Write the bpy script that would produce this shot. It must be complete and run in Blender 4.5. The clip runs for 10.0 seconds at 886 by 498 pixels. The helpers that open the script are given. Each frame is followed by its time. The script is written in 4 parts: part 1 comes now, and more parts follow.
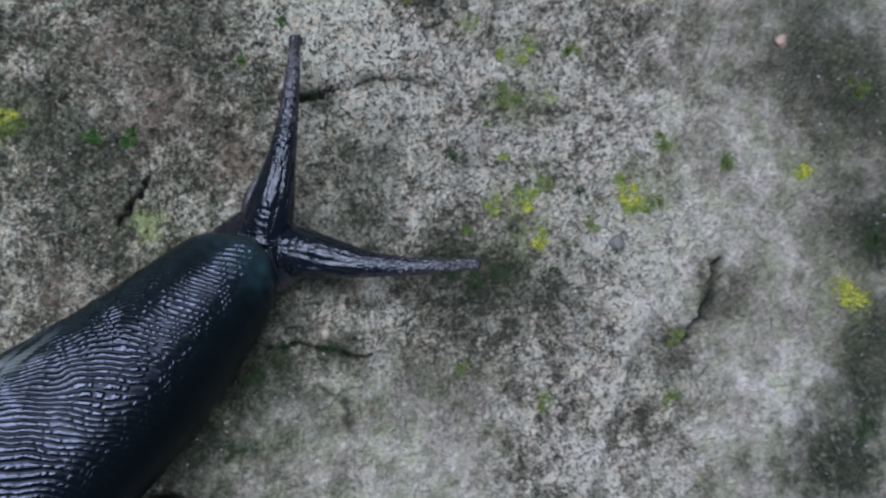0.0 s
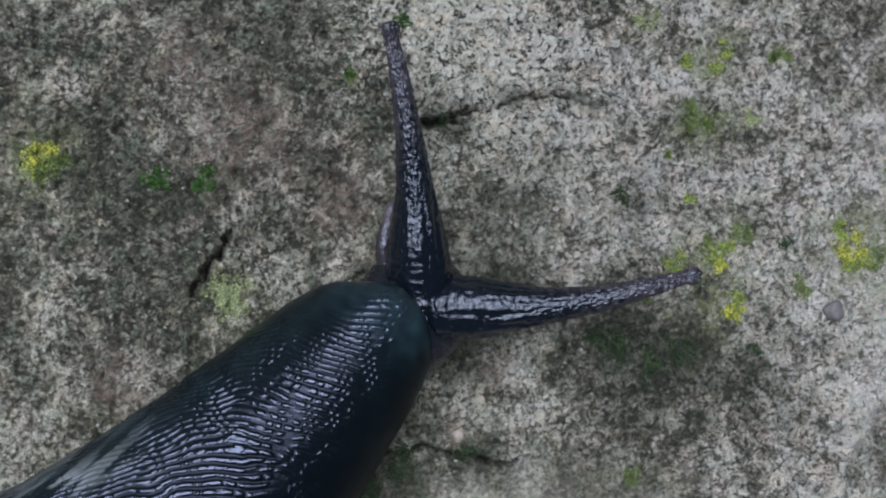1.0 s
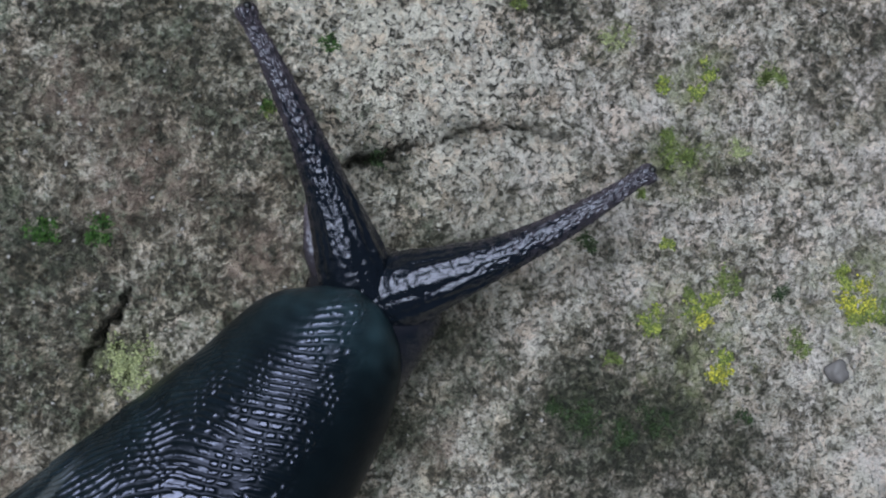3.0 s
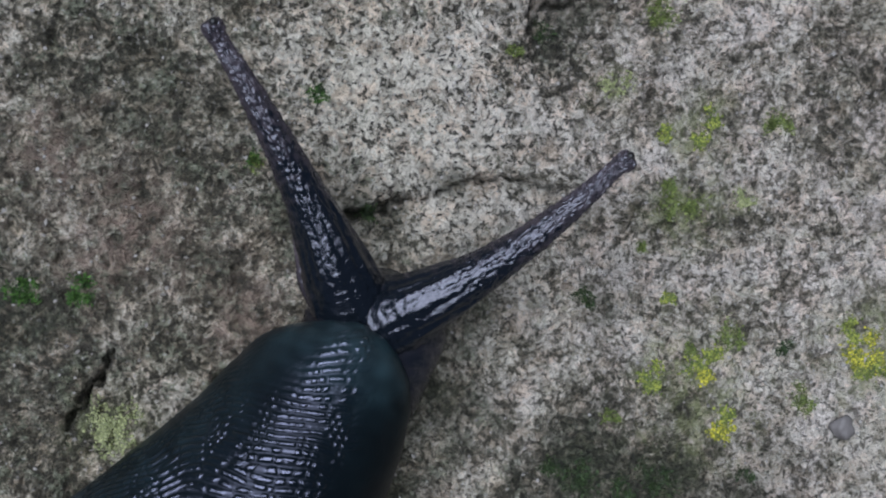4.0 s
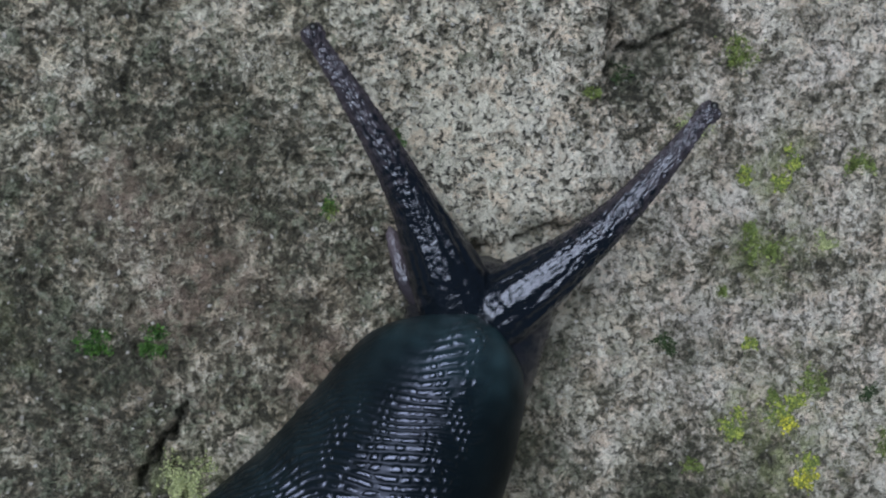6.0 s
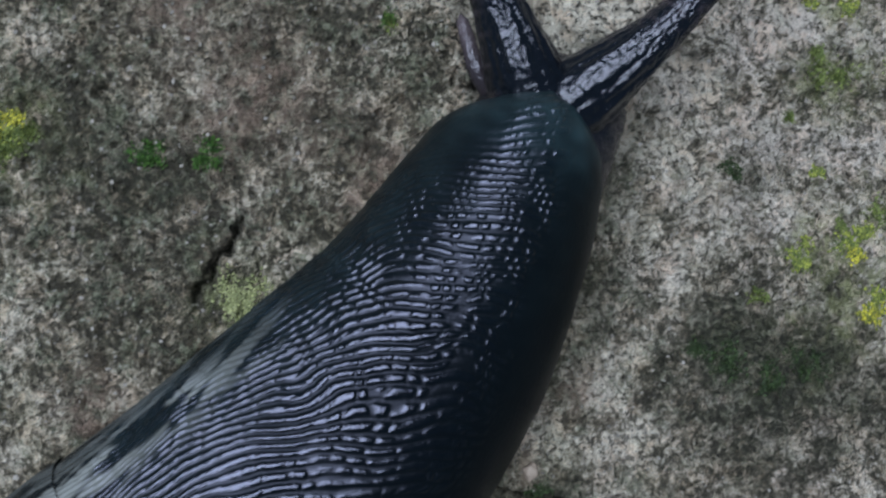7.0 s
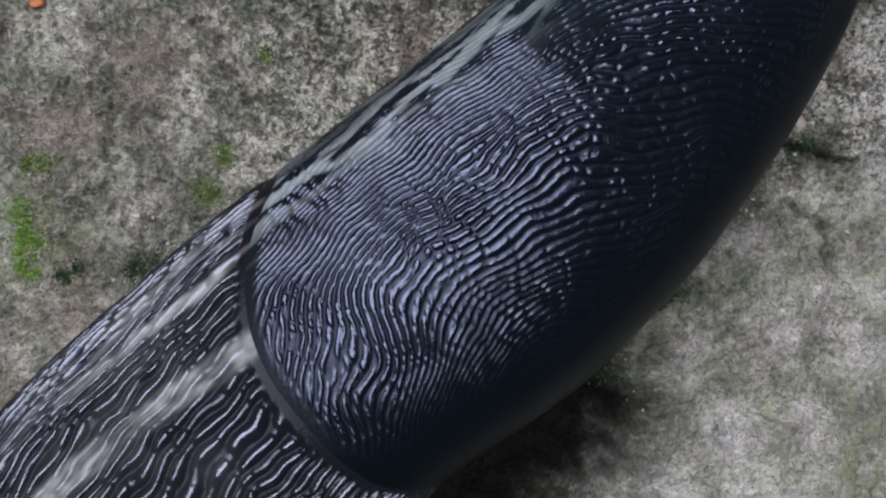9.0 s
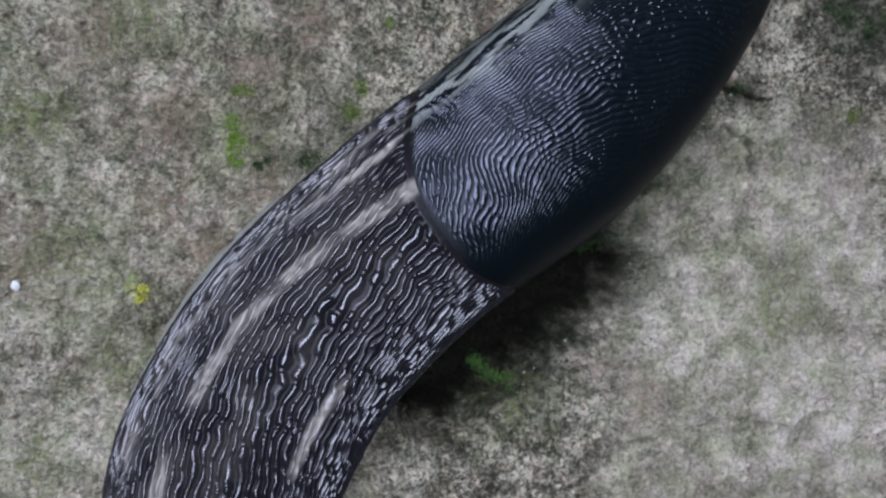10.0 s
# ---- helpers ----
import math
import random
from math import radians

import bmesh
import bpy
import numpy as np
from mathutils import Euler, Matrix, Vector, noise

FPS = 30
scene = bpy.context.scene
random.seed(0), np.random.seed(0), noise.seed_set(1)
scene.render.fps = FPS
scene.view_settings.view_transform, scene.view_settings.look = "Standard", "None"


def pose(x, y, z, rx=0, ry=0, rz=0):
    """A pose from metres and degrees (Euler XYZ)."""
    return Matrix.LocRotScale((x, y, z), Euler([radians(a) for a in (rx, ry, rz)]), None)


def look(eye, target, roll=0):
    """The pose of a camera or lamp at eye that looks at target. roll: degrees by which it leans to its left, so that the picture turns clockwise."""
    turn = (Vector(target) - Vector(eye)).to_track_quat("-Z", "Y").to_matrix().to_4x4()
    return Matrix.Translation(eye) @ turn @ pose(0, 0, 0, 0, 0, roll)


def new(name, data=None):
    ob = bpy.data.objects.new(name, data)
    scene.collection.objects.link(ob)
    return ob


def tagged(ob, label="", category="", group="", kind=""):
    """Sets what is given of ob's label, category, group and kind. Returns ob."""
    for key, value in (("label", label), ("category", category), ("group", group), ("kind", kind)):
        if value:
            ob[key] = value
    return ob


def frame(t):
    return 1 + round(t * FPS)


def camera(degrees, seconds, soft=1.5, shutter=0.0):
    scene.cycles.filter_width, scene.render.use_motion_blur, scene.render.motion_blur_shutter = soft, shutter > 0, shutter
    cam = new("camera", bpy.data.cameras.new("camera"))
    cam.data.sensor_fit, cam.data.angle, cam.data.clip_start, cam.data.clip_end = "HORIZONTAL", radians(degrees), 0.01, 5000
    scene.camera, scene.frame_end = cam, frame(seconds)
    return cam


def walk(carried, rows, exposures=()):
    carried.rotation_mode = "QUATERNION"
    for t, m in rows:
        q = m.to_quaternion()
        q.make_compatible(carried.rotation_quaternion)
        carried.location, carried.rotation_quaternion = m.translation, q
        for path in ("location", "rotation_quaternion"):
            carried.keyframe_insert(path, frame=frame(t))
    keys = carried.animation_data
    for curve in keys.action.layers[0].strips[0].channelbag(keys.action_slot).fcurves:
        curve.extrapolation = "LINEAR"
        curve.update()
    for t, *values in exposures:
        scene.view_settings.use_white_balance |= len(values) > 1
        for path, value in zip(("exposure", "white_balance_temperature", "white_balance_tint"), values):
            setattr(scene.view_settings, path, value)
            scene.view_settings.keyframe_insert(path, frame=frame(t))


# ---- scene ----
# All lengths below are written in centimetres and turned into metres by CM.
CM = 0.01
cam = camera(46.0, 10.0, soft=1.95, shutter=0.12)
cam.data.dof.use_dof = True
cam.data.dof.focus_distance = 7.0 * CM
cam.data.dof.aperture_fstop = 130.0

# seconds, eye (cm), turn (degrees)
PATH = [
    (0, 0.460, -1.248, 10.459, 3.84, -11.42, -1.81),
    (0.2, 0.744, -1.074, 8.851, 3.15, -10.24, -1.68),
    (0.5, 0.020, -0.602, 8.296, 1.42, -10.08, -1.33),
    (0.7, -0.332, -0.047, 8.067, 0.01, -10.35, -1.12),
    (0.8, -0.279, 0.066, 7.900, -0.49, -10.09, -1.06),
    (1, 0.013, 0.015, 7.846, 0.04, -9.19, -1.14),
    (1.2, 0.161, 0.007, 7.662, 0.24, -8.86, -1.20),
    (1.5, -0.081, -0.015, 7.513, -0.17, -8.74, -1.07),
    (1.7, -0.315, -0.116, 7.467, -0.07, -8.86, -1.02),
    (2, -0.236, -0.003, 7.358, -0.56, -8.57, -1.02),
    (2.2, 0.000, 0.066, 7.223, -0.58, -8.33, -1.06),
    (2.3, 0.065, 0.017, 7.106, -0.41, -8.45, -1.11),
    (2.5, 0.229, 0.157, 6.999, -0.52, -8.40, -1.19),
    (2.7, 0.462, 0.429, 6.968, -0.73, -8.33, -1.32),
    (2.8, 0.566, 0.438, 6.903, -0.44, -8.23, -1.45),
    (3, 0.756, 0.409, 6.854, -0.15, -8.01, -1.57),
    (3.2, 0.717, 0.680, 6.855, -0.28, -7.94, -1.69),
    (4.3, 0.940, 0.993, 6.393, -2.34, -7.09, -1.52),
    (4.5, 0.875, 0.936, 6.207, -2.36, -6.79, -1.52),
    (4.7, 0.859, 1.010, 6.144, -2.38, -7.00, -1.56),
    (4.8, 0.878, 1.119, 6.131, -2.57, -7.00, -1.58),
    (5, 0.938, 1.217, 6.146, -2.42, -6.87, -1.66),
    (5.2, 0.986, 1.345, 6.247, -2.41, -6.87, -1.79),
    (6.3, 0.361, 1.070, 6.435, -0.86, -7.36, -1.94),
    (6.5, 0.363, 0.869, 6.338, -0.97, -7.30, -1.91),
    (6.6, 0.389, 0.639, 6.292, -0.87, -7.17, -1.86),
    (6.8, 0.351, 0.361, 6.249, -0.66, -7.29, -1.82),
    (7, 0.067, 0.020, 6.212, -0.45, -7.47, -1.78),
    (7.2, -0.160, -0.311, 6.231, -0.32, -7.69, -1.83),
    (7.3, -0.222, -0.519, 6.268, -0.25, -7.77, -1.65),
    (7.5, -0.206, -0.792, 6.348, 0.18, -7.55, -1.73),
    (7.6, -0.253, -0.818, 6.392, -0.08, -7.50, -1.74),
    (7.8, -0.323, -1.087, 6.477, -0.20, -6.78, -1.62),
    (8, -0.776, -1.362, 6.497, -0.04, -7.44, -1.51),
    (8.2, -1.156, -1.600, 6.476, -0.44, -7.60, -1.48),
    (8.3, -1.279, -1.780, 6.477, -0.04, -7.66, -1.38),
    (8.5, -1.462, -1.978, 6.450, -0.52, -7.68, -1.30),
    (8.7, -1.647, -2.033, 6.420, -0.41, -7.69, -1.30),
    (8.8, -1.782, -2.018, 6.419, -0.66, -7.99, -1.30),
    (9, -2.035, -2.044, 6.618, -1.19, -8.43, -1.14),
    (9.2, -2.309, -2.044, 7.177, -1.04, -9.16, -1.18),
    (9.3, -2.467, -1.988, 7.568, -1.56, -9.42, -1.03),
    (9.5, -2.782, -2.071, 8.170, -1.54, -9.81, -0.99),
    (9.7, -3.066, -2.507, 8.626, -1.50, -10.33, -0.93),
    (9.8, -3.208, -2.731, 8.999, -1.31, -10.62, -0.84),
    (10, -3.685, -2.799, 9.847, -1.72, -11.67, -0.78),
]
walk(cam, [(t, pose(x * CM, y * CM, z * CM, rx, ry, rz)) for t, x, y, z, rx, ry, rz in PATH],
     exposures=[(0, 0.19, 6180, 9), (0.7, 0.18, 6360, 9), (2, 0.19, 6440, 9), (3.2, 0.17, 6500, 9), (4.5, 0.12, 6550, 15), (5, 0.08, 6700, 8), (6.5, 0.09, 6500, 7),
                (7, 0.10, 6450, 8), (7.5, 0.38, 6700, 18), (8, 0.24, 6650, 15), (8.5, 0.18, 6560, 15), (9, 0.22, 6580, 14), (9.5, 0.23, 6560, 12), (10, 0.23, 6540, 12)])

# ---- light: an overcast sky, brightest high up on the north-west side ----
world = bpy.data.worlds.new("sky")
world.use_nodes = True
scene.world = world
sky = world.node_tree.nodes.new("ShaderNodeTexSky")
sky.sky_type = "NISHITA"
sky.sun_disc = False
sky.sun_elevation = radians(73)
sky.sun_rotation = radians(-50)
world.node_tree.links.new(sky.outputs[0], world.node_tree.nodes["Background"].inputs[0])
world.node_tree.nodes["Background"].inputs[1].default_value = 0.022
sun = new("sun", bpy.data.lights.new("sun", "SUN"))
sun.data.energy = 4.2
sun.data.angle = radians(48)
sun.data.color = (0.785, 0.875, 1.0)
sun.matrix_world = look((-0.254, 0.214, 1.1), (0, 0, 0))

# ---- tools ----
def grad_noise(x, y, seed=0):
    """Smooth 2D gradient noise of numpy arrays, about -0.7 to 0.7."""
    rng = np.random.RandomState(seed + 11)
    perm = np.tile(rng.permutation(1024), 3)
    ang = rng.rand(1024) * 2 * np.pi
    gx, gy = np.cos(ang), np.sin(ang)
    xi, yi = np.floor(x).astype(int), np.floor(y).astype(int)
    xf, yf = x - xi, y - yi
    u, v = xf**3 * (xf * (xf * 6 - 15) + 10), yf**3 * (yf * (yf * 6 - 15) + 10)

    def corner(dx, dy):
        h = perm[(perm[(xi + dx) % 1024] + yi + dy) % 1024]
        return gx[h] * (xf - dx) + gy[h] * (yf - dy)

    low = corner(0, 0) * (1 - u) + corner(1, 0) * u
    top = corner(0, 1) * (1 - u) + corner(1, 1) * u
    return low * (1 - v) + top * v


def step(lo, hi, x):
    q = np.clip((x - lo) / (hi - lo), 0, 1)
    return q * q * (3 - 2 * q)


def grid_mesh(name, V, material, attrs=None, flip=False):
    """A smooth mesh from a grid of points V[n, m, 3] in cm, with float attributes."""
    n, m = V.shape[:2]
    i = np.arange(n * m).reshape(n, m)
    quads = np.stack([i[:-1, :-1], i[1:, :-1], i[1:, 1:], i[:-1, 1:]], -1).reshape(-1, 4)
    if flip:
        quads = quads[:, ::-1]
    me = bpy.data.meshes.new(name)
    me.vertices.add(n * m)
    me.vertices.foreach_set("co", (V.reshape(-1, 3) * CM).astype(np.float32).ravel())
    me.loops.add(quads.size)
    me.loops.foreach_set("vertex_index", quads.astype(np.int32).ravel())
    me.polygons.add(len(quads))
    me.polygons.foreach_set("loop_start", np.arange(0, quads.size, 4, dtype=np.int32))
    me.polygons.foreach_set("use_smooth", np.ones(len(quads), dtype=bool))
    me.update(calc_edges=True)
    for key, values in (attrs or {}).items():
        layer = me.attributes.new(key, "FLOAT", "POINT")
        layer.data.foreach_set("value", np.asarray(values, dtype=np.float32).ravel())
    me.materials.append(material)
    return me


def bm_mesh(name, bm, material, smooth=True):
    me = bpy.data.meshes.new(name)
    for f in bm.faces:
        f.smooth = smooth
    bm.to_mesh(me)
    bm.free()
    me.materials.append(material)
    return me


def child(name, me, parent, label=""):
    ob = new(name, me)
    ob.parent = parent
    if label:
        tagged(ob, label)
    return ob


# ---- materials ----
class Nodes:
    """A short way to write node materials."""

    def __init__(self, name):
        self.mat = bpy.data.materials.new(name)
        self.mat.use_nodes = True
        self.tree = self.mat.node_tree
        self.shader = self.tree.nodes["Principled BSDF"]
        self.space = self.add("ShaderNodeTexCoord").outputs["Object"]

    def add(self, kind, inputs=None, **settings):
        node = self.tree.nodes.new(kind)
        if "operation" in settings:
            node.operation = settings["operation"]
        if "feature" in settings:
            node.feature = settings["feature"]
        if "attribute_name" in settings:
            node.attribute_name = settings["attribute_name"]
        if "data_type" in settings:
            node.data_type, node.blend_type = settings["data_type"], settings["blend_type"]
        for key, value in (inputs or {}).items():
            self.put(node.inputs[key], value)
        return node

    def put(self, socket, value):
        if isinstance(value, bpy.types.NodeSocket):
            self.tree.links.new(value, socket)
        else:
            socket.default_value = value

    def set(self, **inputs):
        for key, value in inputs.items():
            self.put(self.shader.inputs[key.replace("_", " ")], value)

    def noise(self, scale, detail=3.0, rough=0.6, space=None):
        return self.add("ShaderNodeTexNoise", {"Vector": space or self.space, "Scale": scale, "Detail": detail, "Roughness": rough}).outputs["Fac"]

    def ramp(self, fac, *stops):
        node = self.add("ShaderNodeValToRGB", {"Fac": fac})
        while len(node.color_ramp.elements) < len(stops):
            node.color_ramp.elements.new(0.5)
        for element, (at, colour) in zip(node.color_ramp.elements, stops):
            element.position = at
            element.color = (*colour, 1) if isinstance(colour, tuple) else (colour, colour, colour, 1)
        return node.outputs["Color"]

    def mix(self, fac, a, b, blend="MIX"):
        node = self.add("ShaderNodeMix", data_type="RGBA", blend_type=blend)
        self.put(node.inputs[0], fac)
        self.put(node.inputs[6], (*a, 1) if isinstance(a, tuple) else a)
        self.put(node.inputs[7], (*b, 1) if isinstance(b, tuple) else b)
        return node.outputs[2]

    def sum(self, a, b, operation="MULTIPLY"):
        node = self.add("ShaderNodeMath", operation=operation)
        self.put(node.inputs[0], a)
        self.put(node.inputs[1], b)
        return node.outputs[0]

    def attr(self, name):
        return self.add("ShaderNodeAttribute", attribute_name=name).outputs["Fac"]

    def bump(self, height, strength, distance, below=None):
        inputs = {"Height": height, "Strength": strength, "Distance": distance}
        if below is not None:
            inputs["Normal"] = below
        return self.add("ShaderNodeBump", inputs).outputs["Normal"]


def stone_material():
    """Granular stone: pale grains and dark pits, dark green growth in clumps, tan and pinkish patches."""
    n = Nodes("weathered_stone")
    shift = n.add("ShaderNodeVectorMath", {0: n.add("ShaderNodeTexNoise", {"Vector": n.space, "Scale": 1500.0, "Detail": 3.0}).outputs["Color"], "Scale": 0.0004}, operation="SCALE").outputs[0]
    warp = n.add("ShaderNodeVectorMath", {0: n.space, 1: shift}, operation="ADD").outputs[0]
    coarse, mid, fine, tiny = n.noise(280, 4, 0.65), n.noise(850, 5, 0.72, warp), n.noise(2500, 5, 0.72, warp), n.noise(5600, 3, 0.7, warp)
    tone, rosy, smooth = n.attr("tone"), n.attr("rosy"), n.attr("smooth")
    crisp = n.sum(1.0, n.sum(smooth, 0.72), "SUBTRACT")

    def centred(value, weight):
        return n.sum(n.sum(value, 0.5, "SUBTRACT"), weight)

    grain = n.add("ShaderNodeTexVoronoi", {"Vector": warp, "Scale": 3100.0})
    shade = n.add("ShaderNodeSeparateColor", {"Color": grain.outputs["Color"]}).outputs[0]
    level = n.sum(n.sum(tone, 0.21, "ADD"), n.sum(centred(coarse, 2.7), n.sum(1.0, n.sum(smooth, 0.70), "SUBTRACT")), "ADD")
    level = n.sum(level, n.sum(centred(mid, 3.1), crisp), "ADD")
    level = n.sum(level, n.sum(n.sum(centred(fine, 2.3), centred(shade, 0.55), "ADD"), crisp), "ADD")
    level = n.sum(level, n.sum(centred(tiny, 0.8), crisp), "ADD")
    base = n.ramp(level, (0.0, (0.045, 0.042, 0.031)), (0.22, (0.115, 0.106, 0.082)), (0.45, (0.235, 0.218, 0.182)), (0.66, (0.42, 0.395, 0.35)), (0.86, (0.60, 0.575, 0.53)), (1.0, (0.76, 0.735, 0.69)))
    # warm and cool areas, pinkish grains
    tinge = n.sum(rosy, n.sum(n.noise(190, 3, 0.6), 0.5), "ADD")
    base = n.mix(n.ramp(tinge, (0.2, 0.0), (1.1, 1.0)), n.mix(1.0, base, (0.985, 0.945, 0.85), "MULTIPLY"), n.mix(1.0, base, (1.0, 0.94, 0.90), "MULTIPLY"))
    pink = n.ramp(n.sum(n.noise(560, 3, 0.65), centred(shade, 0.14), "ADD"), (0.50, 0.0), (0.62, 1.0))
    base = n.mix(n.sum(pink, n.sum(crisp, 0.55)), base, n.mix(1.0, base, (1.14, 0.95, 0.83), "MULTIPLY"))
    tan = n.ramp(n.sum(n.noise(470, 4, 0.65, warp), centred(shade, 0.10), "ADD"), (0.55, 0.0), (0.64, 0.65))
    base = n.mix(n.sum(tan, crisp), base, n.mix(n.ramp(fine, (0.36, 0.0), (0.64, 1.0)), (0.12, 0.085, 0.055), (0.52, 0.42, 0.32)))
    # dark green growth, in clumps among the grains
    clump = n.sum(n.sum(n.noise(430, 6, 0.72, warp), centred(shade, 0.12), "ADD"), n.sum(tone, 0.10), "SUBTRACT")
    green = n.ramp(clump, (0.505, 0.0), (0.56, 0.85))
    base = n.mix(n.sum(green, n.ramp(rosy, (0.0, 1.0), (0.9, 0.35))), base, n.mix(n.ramp(n.sum(fine, centred(shade, 0.25), "ADD"), (0.38, 0.0), (0.68, 1.0)), (0.014, 0.024, 0.012), (0.25, 0.265, 0.185)))
    # small dark pits between the grains
    hole = n.sum(n.noise(2400, 3, 0.6, warp), n.sum(centred(mid, 0.35), centred(tone, 0.04), "ADD"), "ADD")
    pits = n.sum(n.ramp(hole, (0.395, 1.0), (0.465, 0.0)), n.sum(crisp, 0.92))
    base = n.mix(pits, base, n.mix(tiny, (0.012, 0.012, 0.009), (0.085, 0.075, 0.055)))
    specks = n.sum(n.ramp(shade, (0.80, 0.0), (0.93, 1.0)), n.ramp(grain.outputs["Distance"], (0.28, 1.0), (0.42, 0.0)))
    base = n.mix(n.sum(n.sum(specks, n.ramp(tone, (0.0, 0.30), (0.9, 0.60))), crisp), base, (0.74, 0.72, 0.68))
    base = n.mix(n.sum(n.attr("warm"), n.ramp(n.noise(900, 3), (0.35, 0.0), (0.6, 0.75))), base, n.mix(fine, (0.18, 0.12, 0.09), (0.54, 0.39, 0.32)))
    # dark algae stains, and the shade along the slug's right side as colour
    algae_shade = n.add("ShaderNodeClamp", {"Value": n.sum(n.attr("algae_shade"), n.ramp(n.sum(n.noise(1000, 4, 0.7), centred(shade, 0.12), "ADD"), (0.24, 0.2), (0.50, 1.0)))}).outputs[0]
    base = n.mix(algae_shade, base, n.mix(n.ramp(n.sum(fine, centred(shade, 0.3), "ADD"), (0.3, 0.0), (0.75, 1.0)), (0.008, 0.011, 0.006), (0.085, 0.095, 0.055)))
    film = n.sum(n.attr("film"), n.ramp(n.noise(850, 4, 0.7), (0.38, 0.0), (0.60, 0.9)))
    base = n.mix(film, base, n.mix(mid, (0.09, 0.11, 0.04), (0.34, 0.36, 0.17)))
    # soft greenish and lilac clouds where the stone is worn smooth
    cloud = n.ramp(n.noise(300, 4, 0.6), (0.40, 0.0), (0.60, 1.0))
    base = n.mix(n.sum(smooth, 0.85), base, n.mix(1.0, base, n.mix(cloud, (0.78, 0.83, 0.70), (1.12, 1.08, 1.14)), "MULTIPLY"))
    # dirt in the cracks, and the slug's shade blackened into the hollow
    base = n.mix(n.attr("dirt_shade"), base, n.mix(fine, (0.004, 0.004, 0.003), (0.020, 0.020, 0.013)))
    n.set(Base_Color=base, Roughness=n.ramp(fine, (0.35, 0.92), (0.66, 0.42)), Specular_IOR_Level=n.ramp(n.attr("dirt_shade"), (0.2, 0.5), (0.9, 0.12)))
    low = n.bump(mid, 1.0, 0.0013)
    pitted = n.bump(n.ramp(hole, (0.34, 0.0), (0.5, 1.0)), n.sum(crisp, 1.0), 0.00034, low)
    n.set(Normal=n.bump(fine, 0.95, 0.00045, pitted))
    return n.mat


def grit_material():
    n = Nodes("stone_grit")
    rnd = n.add("ShaderNodeNewGeometry").outputs["Random Per Island"]
    tint = n.ramp(rnd, (0.0, (0.05, 0.046, 0.04)), (0.35, (0.20, 0.185, 0.165)), (0.7, (0.36, 0.34, 0.32)), (1.0, (0.42, 0.40, 0.38)))
    n.set(Base_Color=n.mix(n.noise(5000, 2), tint, (0.22, 0.20, 0.18)), Roughness=0.8, Normal=n.bump(n.noise(6000, 3), 0.6, 0.0001))
    return n.mat


def plant_material(name, low, high, rough=0.7):
    n = Nodes(name)
    rnd = n.add("ShaderNodeNewGeometry").outputs["Random Per Island"]
    middle = tuple(0.62 * a + 0.38 * b for a, b in zip(low, high))
    tint = n.ramp(n.sum(n.sum(rnd, 0.75), n.sum(n.noise(1100, 3), 0.6), "ADD"), (0.25, low), (0.74, middle), (1.0, high))
    n.set(Base_Color=tint, Roughness=rough, Normal=n.bump(n.noise(6000, 3), 0.5, 0.0001))
    n.shader.inputs["Subsurface Weight"].default_value = 0.1
    n.shader.inputs["Subsurface Radius"].default_value = (0.0003, 0.0004, 0.0001)
    return n.mat


def skin_material(name, dark, pale, rough=0.13, tiny=0.00005, scale=4200, gloss=(0.3, 0.7), dry=0.22, film=(0.66, 0.70, 1.0)):
    n = Nodes(name)
    mask = n.attr("pale")
    mottled = n.mix(n.noise(900, 3), dark, tuple(v * 1.7 for v in dark))
    base = n.mix(mask, mottled, n.mix(n.noise(700, 3), pale, tuple(v * 0.7 for v in pale)))
    # bluish front rim, and the left flank's soft reflection mixed in as colour
    base = n.mix(n.attr("haze"), base, n.mix(n.noise(500, 3), (0.024, 0.052, 0.064), (0.034, 0.062, 0.072)))
    # film puts the sky's blue into the tint of the highlights
    n.set(Base_Color=base, Roughness=n.mix(mask, n.mix(n.attr("gloss_mask"), (dry, dry, dry), n.ramp(n.noise(2500, 2), (0.3, rough * 0.75), (0.7, rough * 1.4))), (0.5, 0.5, 0.5)), Specular_IOR_Level=n.ramp(n.attr("gloss_mask"), (0.0, gloss[0]), (1.0, gloss[1])), Specular_Tint=(*film, 1))
    n.set(Normal=n.bump(n.noise(scale, 3, 0.6), 0.5, tiny))
    return n.mat


STONE = stone_material()
GRIT = grit_material()
LICHEN = plant_material("yellow_lichen", (0.05, 0.08, 0.022), (0.54, 0.49, 0.05), 0.8)
LICHEN_OLIVE = plant_material("olive_lichen", (0.045, 0.075, 0.022), (0.30, 0.33, 0.06), 0.8)
MOSS = plant_material("green_moss", (0.07, 0.10, 0.03), (0.23, 0.28, 0.08))
MOSS_DARK = plant_material("dark_moss", (0.014, 0.026, 0.010), (0.045, 0.080, 0.024))
MOSS_DEEP = plant_material("deep_green_moss", (0.018, 0.052, 0.012), (0.09, 0.20, 0.035))
MOSS_BRIGHT = plant_material("bright_moss", (0.10, 0.17, 0.03), (0.25, 0.38, 0.07))
CRUST = plant_material("pale_crust_lichen", (0.14, 0.16, 0.07), (0.33, 0.35, 0.17), 0.85)
SKIN = skin_material("mantle_skin", (0.0015, 0.0028, 0.0036), (0.275, 0.29, 0.285), rough=0.16, gloss=(0.10, 0.82), dry=0.40, film=(0.71, 0.74, 1.0))
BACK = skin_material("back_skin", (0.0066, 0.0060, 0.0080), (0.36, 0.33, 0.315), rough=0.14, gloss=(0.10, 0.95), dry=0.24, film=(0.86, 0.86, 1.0))
